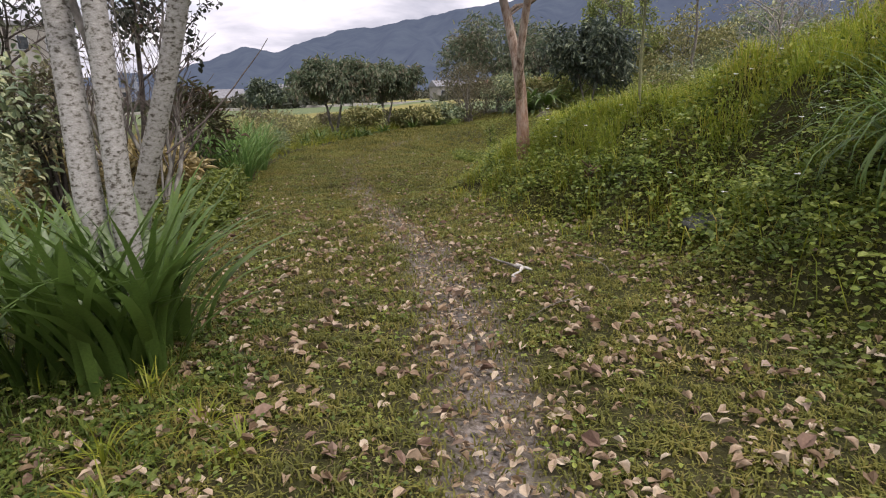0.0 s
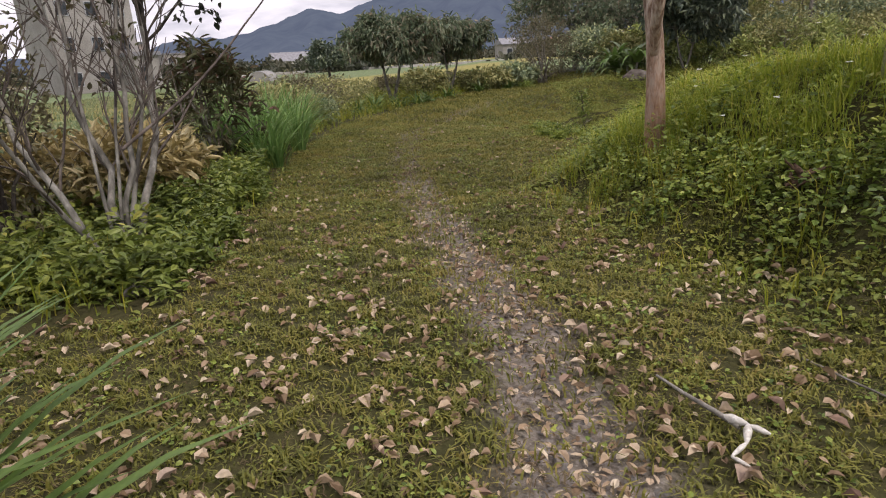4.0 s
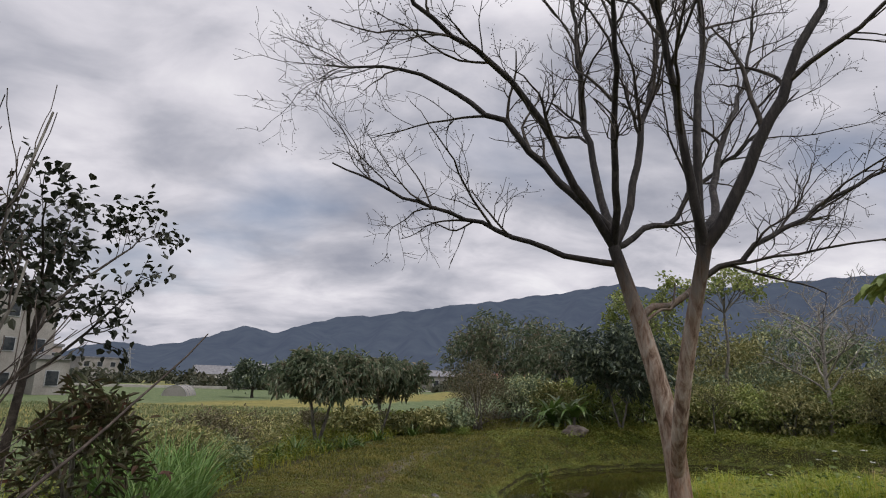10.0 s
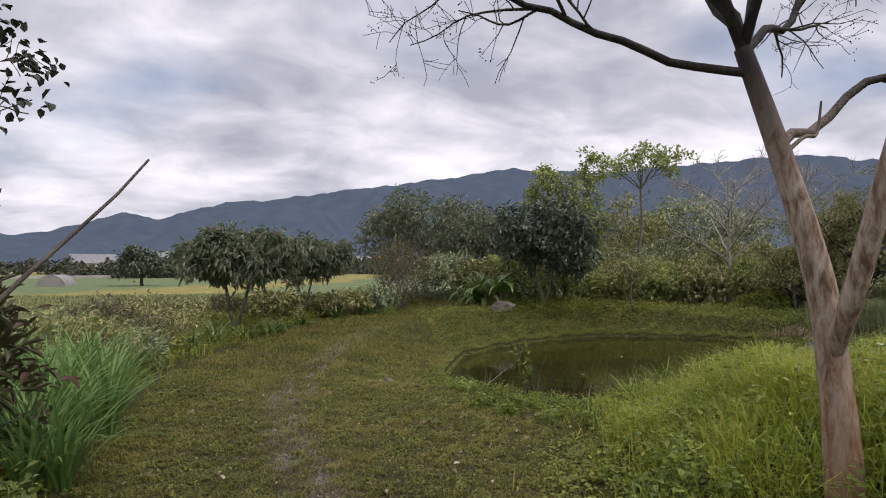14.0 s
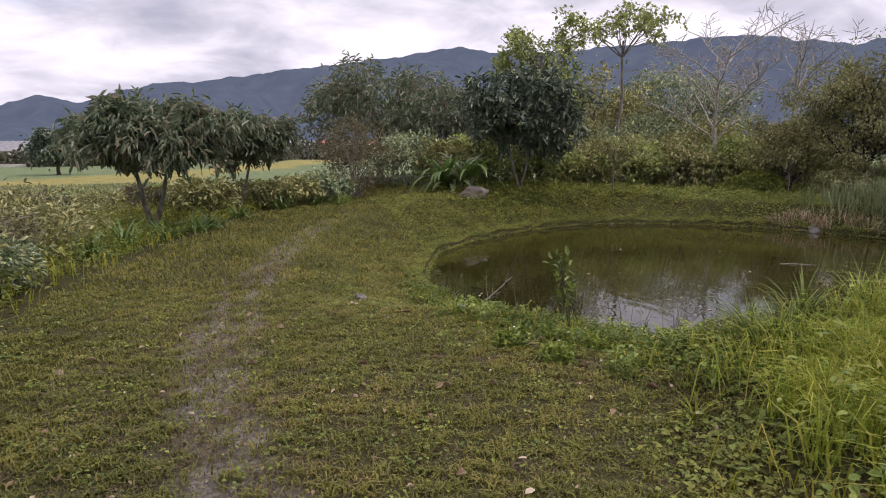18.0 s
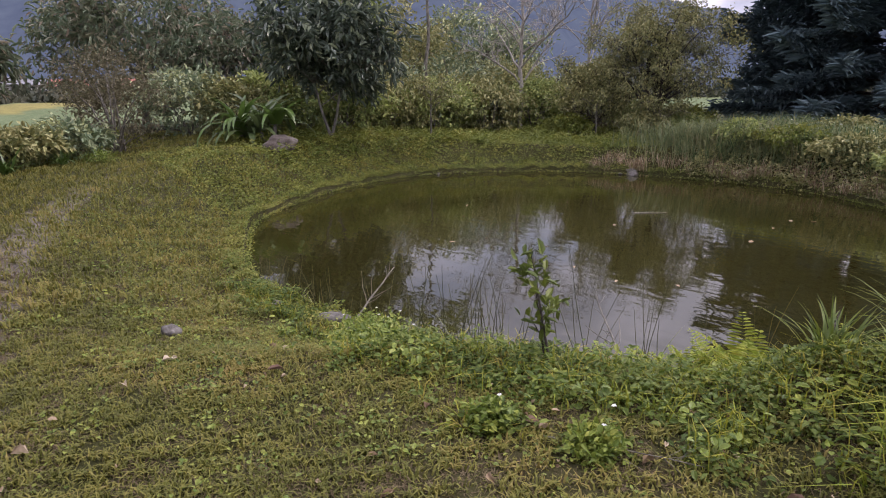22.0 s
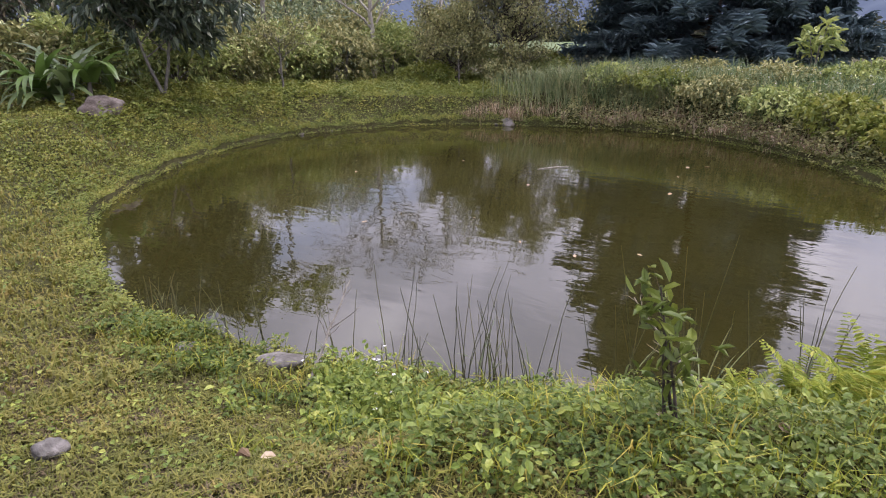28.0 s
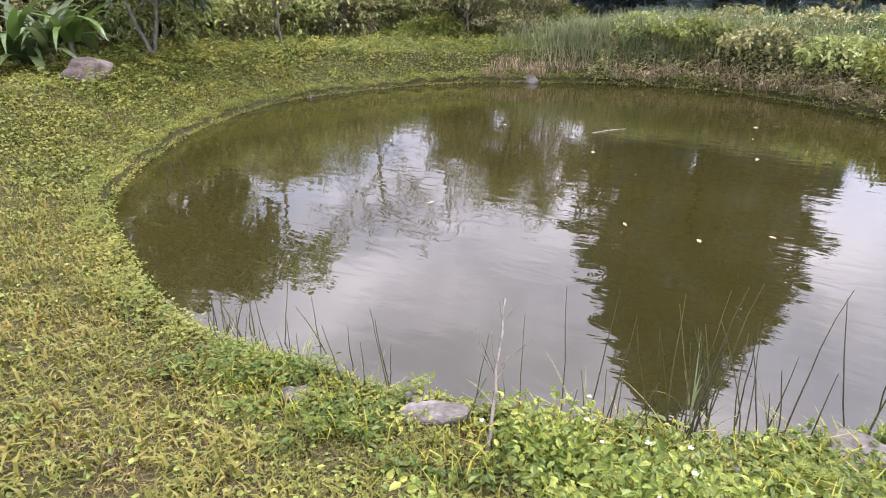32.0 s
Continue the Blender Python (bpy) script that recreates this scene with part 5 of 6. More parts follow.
def build_shore_sapling():
    r = np.random.default_rng(240)
    x, y = 1.08, 11.2
    z = land(np.array([x]), np.array([y]))[0]
    top = thing("guava_sapling", (x, y, z - 0.02), "small leafy sapling with dark stems on the pond bank", "sapling")
    tips, dirs = [], []
    for k in range(3):
        m = limb(r, (r.normal(0, 0.02), r.normal(0, 0.02), 0), 110 + k * 25, 82, 77, 0.58 * (1.05, 0.7, 0.85)[k], 0.008, 0.003, 9, 0.06)
        mesh_of("stem", *tubes([m], 6), BARK_DARK, True, top)
        sub = offshoots(r, m, 5, 0.3, 1.0, 0.07, 0.17, 0.6, 0.2, 4)
        tagged(mesh_of("brushwood", *tubes(sub, 4), BARK_DARK, True, top), kind="stuff")
        for q in sub:
            tips += [q[0][-1], q[0][2]]
            dirs += [q[0][-1] - q[0][-2]] * 2
    tagged(mesh_of("leaves", *sprays(r, np.array(tips), np.array(dirs), 3, 0.082, 0.036, 0.1, 1.0, 0.02), HERB_LEAF, False, top), kind="stuff")


build_shore_sapling()


def daisies(r, at, height, petal=0.017):
    """White flowers on thin stalks: petals and stalk lines."""
    n = len(at)
    top = at + np.stack([r.normal(0, 0.05, n), r.normal(0, 0.05, n), height * r.uniform(0.7, 1.2, n)], -1)
    ang = np.arange(5) * 1.2566
    ax = np.stack([np.cos(ang), np.sin(ang), np.full(5, 0.25)], -1)
    pos, axs = np.repeat(top, 5, 0), np.tile(ax, (n, 1)) + r.normal(0, 0.12, (n * 5, 3))
    return leaf_mesh(pos, axs, petal, petal * 0.7, 0.1, 0.15, r), [(np.array([a, (a + b) / 2 + 0.01, b]), np.array([0.0025, 0.002, 0.0015])) for a, b in zip(at, top)]


def build_bidens(name, label, x, y, seed, size, flowers):
    r = np.random.default_rng(seed)
    z = land(np.array([x]), np.array([y]))[0]
    top = thing(name, (x, y, z - 0.01), label, "plant")
    n = 150
    p = np.stack([r.normal(0, size * 0.5, n), r.normal(0, size * 0.5, n), r.uniform(0.03, size, n)], -1)
    tagged(mesh_of("foliage", *sprays(r, p, p + (0, 0, 0.1), 6, 0.036, 0.021, 0.15, 1.0, 0.03), CREEPER_DEEP, False, top), kind="stuff")
    for at in p[:flowers] * np.array([1, 1, 0.9]):
        petals, stalks = daisies(r, at[None], 0.14, 0.012)
        stalk = mesh_of("stalk", *tubes(stalks, 4), CREEPER, True, top)
        mesh_of("flower", *petals, PETAL, False, stalk, "small white flower")


build_bidens("bidens_clump", "leafy weed clump with small white flowers", 0.66, 12.35, 260, 0.22, 6)
build_bidens("bidens_clump", "leafy weed clump with small white flowers", 0.95, 12.75, 261, 0.18, 5)
build_bidens("bidens_clump", "leafy weed clump with white flowers at the lawn edge", -2.75, 7.35, 262, 0.28, 4)
build_bidens("bidens_clump", "low leafy weed with two white flowers on the lawn", 0.62, 10.55, 264, 0.07, 2)
build_bidens("bidens_clump", "low leafy weed in the bank lawn", 0.45, 10.95, 265, 0.06, 1)
build_bidens("bidens_clump", "leafy weed clump with a white flower by the lilies", 0.72, 22.3, 263, 0.25, 5)


leafy_bush("broad_leaf_shrub", "fresh green shrub with broad leaves behind the bank reeds", (15.2, 12.2), 290, (0.42, 0.42, 1.35), LIGHT_LEAF, 0.26, 0.12, 22, 6, BARK_GREY, droop=0.15, stems=6)


def build_floating():
    """A stick and a few pale leaves afloat on the pond."""
    r = np.random.default_rng(291)
    top = thing("floating_stick", (7.15, 14.6, WATER_Z), "thin pale stick afloat on the pond", "stick")
    mesh_of("stick", *tubes([(np.array([(-0.22, 0.16, 0.004), (0.0, 0.0, 0.012), (0.22, -0.15, 0.004)]), np.array([0.004, 0.006, 0.003]))], 6), BARK_PALE, True, top)
    for k in range(16):
        x, y = r.uniform(3.2, 9.0), r.uniform(11.6, 17.0)
        a = r.uniform(0, 6.28)
        ob = mesh_of("floating_leaf", *leaf_mesh(np.array([(0, 0, 0.004)]), np.array([(math.cos(a), math.sin(a), 0.0)]), r.uniform(0.04, 0.09), r.uniform(0.025, 0.04), 0.15, 0.02, r), DRY_LEAF)
        ob.location = (x, y, WATER_Z)
        tagged(ob, "small pale dry leaf afloat on the pond", "leaf", "leaves afloat on the pond")


build_floating()


def build_dry_branch(name, label, x, y, seed, length, heading, rad, lift=0.0):
    r = np.random.default_rng(seed)
    z = land(np.array([x]), np.array([y]))[0]
    top = thing(name, (x, y, z + 0.012), label, "branch")
    m = limb(r, (0, 0, 0), heading, 6 + lift, 2 + lift, length, rad, rad * 0.4, 8, 0.06)
    mesh_of("stick", *tubes([m], 6), BARK_GREY, True, top)
    tagged(mesh_of("brushwood", *tubes(offshoots(r, m, 7, 0.3, 1.0, length * 0.15, length * 0.4, 0.5, 0.12, 4), 4), BARK_GREY, True, top), kind="stuff")


build_dry_branch("dry_branch", "bleached dry branch leaning over the water", 0.85, 13.0, 270, 0.75, 20, 0.010, 24)
build_dry_branch("dry_branch", "bleached dry branch by the pond's near corner", 1.75, 11.15, 271, 0.7, 60, 0.009, 22)
build_dry_branch("fallen_branch", "thin fallen branch lying across the grass", 0.85, 3.35, 272, 0.7, 230, 0.0035)
build_dry_branch("fallen_branch", "long pale fallen stalk beside the track", 0.95, 4.3, 273, 0.8, 285, 0.005)
build_dry_branch("fallen_branch", "thin dry stalk on the bank grass", 0.55, 10.75, 274, 0.6, 300, 0.0035)


def build_husk():
    """A snapped pale stalk with white papery husks."""
    r = np.random.default_rng(280)
    HUSK = rough_mat("papery_husk", [(0.35, (0.45, 0.42, 0.36)), (0.6, (0.66, 0.64, 0.58))], 30, 0.8, 0.3, 90)
    top = thing("broken_flower_stalk", (0.5, 3.82, 0.02), "snapped stalk with white husks lying in the grass", "plant debris")
    mesh_of("stalk", *tubes([(np.array([(-0.14, 0.30, 0.03), (-0.08, 0.17, 0.035), (-0.02, 0.06, 0.04), (0.03, -0.02, 0.035)]), np.array([0.005, 0.007, 0.009, 0.010]))], 7), BARK_GREY, True, top)
    for a, b, c in (((0.0, 0.03, 0.04), (0.05, -0.03, 0.05), 0.022), ((0.05, -0.03, 0.05), (0.02, -0.10, 0.035), 0.018), ((0.06, -0.02, 0.04), (0.11, -0.05, 0.03), 0.015), ((0.02, -0.10, 0.035), (-0.04, -0.15, 0.025), 0.011), ((-0.04, -0.15, 0.025), (0.0, -0.19, 0.02), 0.009)):
        a, b = np.array(a), np.array(b)
        mesh_of("husk", *tubes([(np.array([a, a * 0.7 + b * 0.3, a * 0.3 + b * 0.7, b]), np.array([c * 0.35, c * 0.75, c * 0.6, c * 0.25]))], 8), HUSK, True, top, "white papery husk")


build_husk()

# ---- turf, weeds and litter ----
def west_edge(y):
    return np.interp(y, [-2, 0, 2.3, 3.0, 3.5, 4.3, 4.9, 7.5, 9, 11, 14, 16.3, 19.8, 22.5, 26, 40], [-2.3, -2.3, -1.75, -1.9, -3.3, -3.3, -2.05, -2.6, -3.0, -3.35, -3.4, -2.9, -2.0, -0.8, 1.5, 9])


def on_lawn(x, y):
    return smooth01((x - west_edge(y)) / 0.35) * smooth01((mound_foot(y) + 0.75 - x + 0.2 * wobble(x, y, 0.9, 24) + 6 * smooth01((y - 9.0) / 1.5)) / 0.6)


def green(name, label, mesh, mat):
    ob = mesh_of(name, *mesh, mat)
    return tagged(ob, label, "vegetation", kind="stuff")


def turf(name, label, seed, count, box, keep, h_lo, h_hi, w, mat, lean=(0.2, 0.9), tufts=False):
    r = np.random.default_rng(seed)
    p = scatter(r, count, *box, lambda x, y: keep(x, y) * (0.42 + 0.58 * smooth01(0.5 + 1.1 * wobble(x, y, 0.2, seed + 40))) if tufts else keep(x, y))
    n = len(p)
    tall = (0.55 + 0.75 * smooth01(0.5 + 1.3 * wobble(p[:, 0], p[:, 1], 0.2, seed + 40))) if tufts else 1.0
    green(name, label, blade_mesh(p, r.uniform(0, 6.28, n), tall * r.uniform(h_lo, h_hi, n), w * r.uniform(0.6, 1.3, n), r.uniform(*lean, n)), mat)


def weeds(name, label, seed, count, box, keep, size, tall, mat, flat=0.35, ratio=0.62):
    """Broad weed leaves from the ground up to a height."""
    r = np.random.default_rng(seed)
    p = scatter(r, count, *box, keep)
    n = len(p)
    up = tall * r.random(n) ** 1.5 * (0.45 + 0.55 * smooth01(0.5 + wobble(p[:, 0], p[:, 1], 0.6, seed)))
    p[:, 2] = np.maximum(p[:, 2], WATER_Z) + up + 0.01
    a = r.uniform(0, 6.28, n)
    L = size * r.uniform(0.5, 1.25, n)
    green(name, label, leaf_mesh(p, np.stack([np.cos(a), np.sin(a), r.normal(flat * 0.3, flat, n)], -1), L, L * ratio, 0.2, 0.22, r), mat)


def lawn_near(x, y):
    d = shore_dist(x, y)
    return on_lawn(x, y) * (1 - 0.85 * track_wear(x, y)) * (d > 0.05) * (0.75 + 0.25 * wobble(x, y, 0.5, 9))


turf("grass", "short patchy lawn grass along the track", 301, 700000, (-3.6, 3.0, 0.5, 13.8), lawn_near, 0.020, 0.052, 0.0078, LAWN, (0.4, 1.6), True)
turf("grass", "short lawn grass further along the track", 302, 300000, (-4.0, 12.5, 13.6, 27), lambda x, y: on_lawn(x, y) * (1 - 0.9 * track_wear(x, y)) * (shore_dist(x, y) > 0.05), 0.03, 0.080, 0.013, LAWN, (0.3, 1.4), True)
turf("grass", "short lawn grass beside the pond", 316, 110000, (-1.6, 1.5, 11.0, 17.5), lambda x, y: on_lawn(x, y) * (1 - 0.9 * track_wear(x, y)) * (shore_dist(x, y) > 0.04) * (0.7 + 0.3 * wobble(x, y, 0.4, 21)), 0.02, 0.045, 0.006, LAWN, (0.5, 1.7), True)
weeds("clover", "small creeping lawn weeds", 303, 150000, (-3.6, 3.0, 0.5, 13.8), lambda x, y: lawn_near(x, y) * smooth01(0.45 + 0.9 * wobble(x, y, 0.8, 10)) * (0.25 + 0.75 * smooth01(0.5 + 1.3 * wobble(x, y, 0.25, 11))), 0.023, 0.04, CREEPER_DEEP, 0.3, 0.75)
weeds("creeping_weeds", "bright creeping weeds on the pond bank", 304, 120000, (-0.6, 12.6, 10.2, 23.6), lambda x, y: (shore_dist(x, y) > -0.03) * (1 - smooth01((shore_dist(x, y) - 1.2) / 1.4)) * (0.25 + 0.75 * smooth01(0.4 + wobble(x, y, 0.9, 11))) * (y > 11.0), 0.027, 0.045, CREEPER_DEEP, 0.3, 0.7)
weeds("shore_fringe", "weeds overhanging the water along the pond edge", 323, 420000, (0.4, 11.5, 9.2, 21.2), lambda x, y: smooth01((shore_dist(x, y) + 0.08) / 0.06) * (1 - smooth01((shore_dist(x, y) - 0.14) / 0.25)), 0.030, 0.09, CREEPER, 0.35, 0.6)
weeds("creeping_weeds", "lumpy leafy weeds on the far bank", 317, 110000, (1.5, 13, 16.5, 23.0), lambda x, y: smooth01((shore_dist(x, y) - 0.05) / 0.2) * (0.35 + 0.65 * smooth01(0.35 + wobble(x, y, 0.8, 22))) * smooth01((y - 17 + 0.25 * np.clip(x - 8, 0, 9)) / 2.6), 0.048, 0.09, CREEPER, 0.35, 0.65)
weeds("creeping_weeds", "leafy ground cover at the thicket foot", 305, 90000, (3.5, 16, 18.0, 24.6), lambda x, y: smooth01((shore_dist(x, y) - 0.6) / 1.0) * (0.35 + 0.65 * smooth01(0.5 + wobble(x, y, 1.2, 12))), 0.07, 0.24, CREEPER, 0.3, 0.65)


def on_mound(x, y):
    return smooth01((x - mound_foot(y) - 0.12 + 0.22 * wobble(x, y, 0.9, 24)) / 0.65) * (y < 9.8) * (x < 7.5)


def ridge(x, y):
    """How far up the mound: 0 at the leafy foot, 1 on the grassy top."""
    into = x - mound_foot(y)
    return np.clip(smooth01((into - np.interp(y, [2, 4.5, 6.0, 7.5], [1.35, 1.05, 0.6, 0.2]) + 0.3 * wobble(x, y, 0.9, 28)) / 0.7), 0, 1)


weeds("mound_creepers", "deep green broad-leaved creepers in lumpy drifts over the mound", 306, 380000, (0.1, 6.5, -1.5, 9.0), lambda x, y: on_mound(x, y) * (1 - 0.85 * ridge(x, y)) * (1 - 0.5 * smooth01((x - 4) / 2)) * (0.35 + 0.65 * smooth01(0.6 + 1.2 * wobble(x, y, 0.75, 25))), 0.043, 0.34, CREEPER_DEEP, 0.4, 0.70)
weeds("mound_weeds", "paler weed sprigs between the creepers", 319, 26000, (0.1, 6.0, 0.0, 9.0), lambda x, y: on_mound(x, y) * smooth01(0.3 - 1.2 * wobble(x, y, 0.75, 25)), 0.06, 0.30, CREEPER, 0.5, 0.5)
weeds("creeping_fringe", "small bright leaves of creepers reaching from the mound into the lawn", 321, 90000, (-0.9, 3.2, 0.0, 9.6), lambda x, y: np.exp(-((x - mound_foot(y) - 0.25) / 0.32) ** 2) * (0.35 + 0.65 * smooth01(0.5 + wobble(x, y, 0.6, 29))), 0.036, 0.06, CREEPER, 0.35, 0.75)
turf("mound_grass", "wispy grass among the mound creepers", 320, 14000, (0.1, 6.5, 0.5, 9.5), lambda x, y: on_mound(x, y) * smooth01(0.35 - 1.1 * wobble(x, y, 0.6, 26)), 0.15, 0.45, 0.007, LONG_GRASS, (0.4, 1.6))
turf("tall_grass", "bright fresh grass along the top of the mound", 307, 210000, (0.3, 8.0, 0.5, 9.8), lambda x, y: on_mound(x, y) * ridge(x, y) * (0.45 + 0.55 * smooth01(0.5 + wobble(x, y, 0.5, 30))) * (shore_dist(x, y) > 0.05), 0.08, 0.42, 0.0062, RIDGE_GRASS, (0.4, 1.6))
turf("tall_grass", "long grass along the mound's foot", 308, 14000, (0.0, 3.4, 4.5, 9.0), lambda x, y: np.exp(-((x - mound_foot(y) - 0.4) / 0.4) ** 2) * 0.7 * smooth01(0.5 + wobble(x, y, 0.5, 27)), 0.06, 0.20, 0.008, LONG_GRASS)
turf("bank_grass", "tall fresh grass between the myrtle and the pond", 324, 60000, (0.6, 6.5, 7.6, 10.6), lambda x, y: (shore_dist(x, y) > 0.1) * smooth01((x - 0.9 - 0.35 * np.abs(y - 8.6) - 2.6 * smooth01((y - 9.2) / 0.8) + 0.3 * wobble(x, y, 0.8, 32)) / 0.5), 0.06, 0.33, 0.008, RIDGE_GRASS, (0.2, 1.2))
weeds("bank_weeds", "dark leafy weeds in the long grass by the myrtle", 325, 13000, (0.4, 5.0, 6.6, 10.2), lambda x, y: on_mound(x, y) * smooth01(0.3 + 1.3 * wobble(x, y, 0.7, 33)), 0.05, 0.26, CREEPER_DEEP, 0.4, 0.6)
turf("bank_grass", "fresh long grass on the near pond bank", 309, 30000, (0.6, 5.5, 8.6, 13.2), lambda x, y: (shore_dist(x, y) > 0.0) * smooth01((x + y * 0.55 - 7.55) / 0.8) * (1 - smooth01((shore_dist(x, y) - 0.9) / 0.8)) * (0.3 + 0.7 * smooth01((11.6 - y) / 1.2)), 0.05, 0.17, 0.008, LONG_GRASS)
def near_bank(x, y):
    """The lush strip of herbs along the pond's near side."""
    d = shore_dist(x, y)
    wide = np.interp(y, [9.2, 11.5, 12.3, 12.9, 14.5], [1.35, 1.15, 0.8, 0.38, 0.25])
    return (d > 0.02) * (np.hypot(x - 0.86, y - 13.22) > 0.24) * (1 - smooth01((d - wide + 0.2 * wobble(x, y, 0.5, 39)) / 0.3))


weeds("bank_weeds", "fresh leafy herbs crowding the near pond bank", 310, 150000, (0.1, 4.5, 9.0, 14.6), lambda x, y: near_bank(x, y) * (0.3 + 0.7 * smooth01(0.5 + 1.2 * wobble(x, y, 0.45, 13))), 0.034, 0.13, FRESH_LEAF, 0.4, 0.58)
weeds("bank_weeds", "darker broad leaves among the bank herbs", 329, 50000, (0.1, 4.5, 9.0, 13.4), lambda x, y: near_bank(x, y) * smooth01(0.2 - 1.3 * wobble(x, y, 0.45, 13)), 0.042, 0.16, CREEPER_DEEP, 0.4, 0.6)
turf("bank_grass", "fresh grass blades between the bank herbs", 330, 26000, (0.1, 4.5, 9.0, 14.6), lambda x, y: near_bank(x, y) * (0.25 + 0.75 * smooth01(0.5 + 1.2 * wobble(x, y, 0.4, 42))), 0.06, 0.19, 0.006, LONG_GRASS, (0.3, 1.3))
turf("thatch", "flat dry thatch between the lawn grass by the pond", 331, 200000, (-2.6, 2.2, 8.2, 15.5), lambda x, y: on_lawn(x, y) * (shore_dist(x, y) > 0.1) * (0.15 + 0.85 * smooth01(0.35 + 1.2 * wobble(x, y, 0.6, 43))), 0.012, 0.030, 0.005, THATCH, (1.2, 2.5))
turf("thatch", "flat dry thatch between the lawn grass along the track", 332, 60000, (-2.6, 2.2, 0.5, 8.2), lambda x, y: on_lawn(x, y) * (0.1 + 0.9 * smooth01(0.3 + 1.2 * wobble(x, y, 0.6, 44))), 0.012, 0.030, 0.005, THATCH, (1.2, 2.5))
turf("shore_reeds", "grey-green reeds along the far bank", 311, 34000, (8.0, 15.5, 8.5, 18.2), lambda x, y: smooth01((shore_dist(x, y) - 0.35) / 0.5) * smooth01((x - 8.6) / 0.8) * (1 - smooth01((y - 16.6) / 1.4)) * smooth01(0.5 + 1.1 * wobble(x, y, 1.1, 14)), 0.2, 0.50, 0.014, REED_GRASS, (0.1, 0.7))
weeds("bank_weeds", "tangled leafy weeds over the far bank", 312, 120000, (8.0, 15, 8.5, 16.4), lambda x, y: smooth01((shore_dist(x, y) + 0.04) / 0.1) * smooth01((x - 8.6) / 0.8) * (0.4 + 0.6 * smooth01(0.6 + wobble(x, y, 1.0, 15))), 0.07, 0.38, BUSH_LEAF, 0.4, 0.5)
turf("shore_reeds", "stand of tall grey-green reeds on the far bank", 318, 16000, (10.9, 15.2, 13.6, 18.6), lambda x, y: smooth01((shore_dist(x, y) - 0.15) / 0.4) * np.exp(-((x - 12.6) / 1.5) ** 2 - ((y - 16.0) / 1.6) ** 2), 0.30, 0.85, 0.016, REED_GRASS, (0.2, 1.3))
turf("bank_grass", "tall fresh grass leaning over the far bank", 328, 26000, (10.2, 15.5, 9.6, 17.2), lambda x, y: smooth01((shore_dist(x, y) - 0.25) / 0.4) * smooth01(0.3 + 1.4 * wobble(x, y, 0.7, 38)) * (1 - smooth01((y - 16.4) / 0.8)), 0.20, 0.85, 0.014, BANK_BLADE, (0.3, 1.3))
turf("bank_thatch", "dry brown grass hanging over the far bank's foot", 327, 40000, (8.6, 12.6, 10.0, 18.4), lambda x, y: smooth01((shore_dist(x, y) + 0.02) / 0.06) * (1 - smooth01((shore_dist(x, y) - 0.25) / 0.3)) * smooth01((x - 9.2) / 0.8) * smooth01(0.5 + wobble(x, y, 0.7, 37)), 0.12, 0.36, 0.010, DRY_LEAF, (0.4, 1.7))
weeds("edge_weeds", "mixed weeds along the lawn's west edge", 313, 80000, (-6.5, 0.6, 0.3, 23), lambda x, y: smooth01((west_edge(y) + 0.15 - x) / 0.3) * (1 - smooth01((west_edge(y) - 2.2 - x) / 1.2)) * (0.4 + 0.6 * smooth01(0.5 + wobble(x, y, 0.8, 16))), 0.075, 0.42, CREEPER, 0.4, 0.42)
weeds("leafy_herbs", "knee-high dark green herbs crowding the lawn edge under the shrubs", 322, 48000, (-4.2, -1.9, 4.4, 8.6), lambda x, y: smooth01((y - 4.85) / 0.3) * smooth01((west_edge(y) + 0.22 - x + 0.15 * wobble(x, y, 0.6, 31)) / 0.25) * (1 - smooth01((west_edge(y) - 1.0 - x) / 0.5)), 0.075, 0.36, HERB_LEAF, 0.45, 0.42)
turf("edge_grass", "loose long grass along the lawn's west edge", 314, 50000, (-7.5, 1.0, 0.3, 24), lambda x, y: smooth01((west_edge(y) + 0.2 - x) / 0.4) * (0.3 + 0.7 * smooth01(0.4 + wobble(x, y, 1.1, 17))), 0.08, 0.32, 0.010, LONG_GRASS)
turf("field_crop", "low green crop in the field", 315, 60000, (-26, -4.5, 6, 42), lambda x, y: 0.2 + 0.8 * smooth01(0.6 + wobble(x, y, 2.5, 18)), 0.08, 0.22, 0.04, REED_GRASS)


turf("fresh_grass", "fresh bright green grass round the strap plants", 326, 6000, (-2.2, -0.5, 0.9, 3.0), lambda x, y: smooth01((-0.75 - x + 0.25 * wobble(x, y, 0.7, 34)) / 0.3) * smooth01(0.6 + wobble(x, y, 0.35, 35)), 0.04, 0.12, 0.008, FRESH_LEAF, (0.3, 1.3))
weeds("leafy_herbs", "small fresh green weeds in the grass by the strap plants", 333, 9000, (-2.2, -0.4, 0.9, 3.4), lambda x, y: smooth01((-0.6 - x + 0.3 * wobble(x, y, 0.7, 34)) / 0.4) * smooth01(0.5 + 1.2 * wobble(x, y, 0.4, 45)), 0.034, 0.08, FRESH_LEAF, 0.4, 0.62)


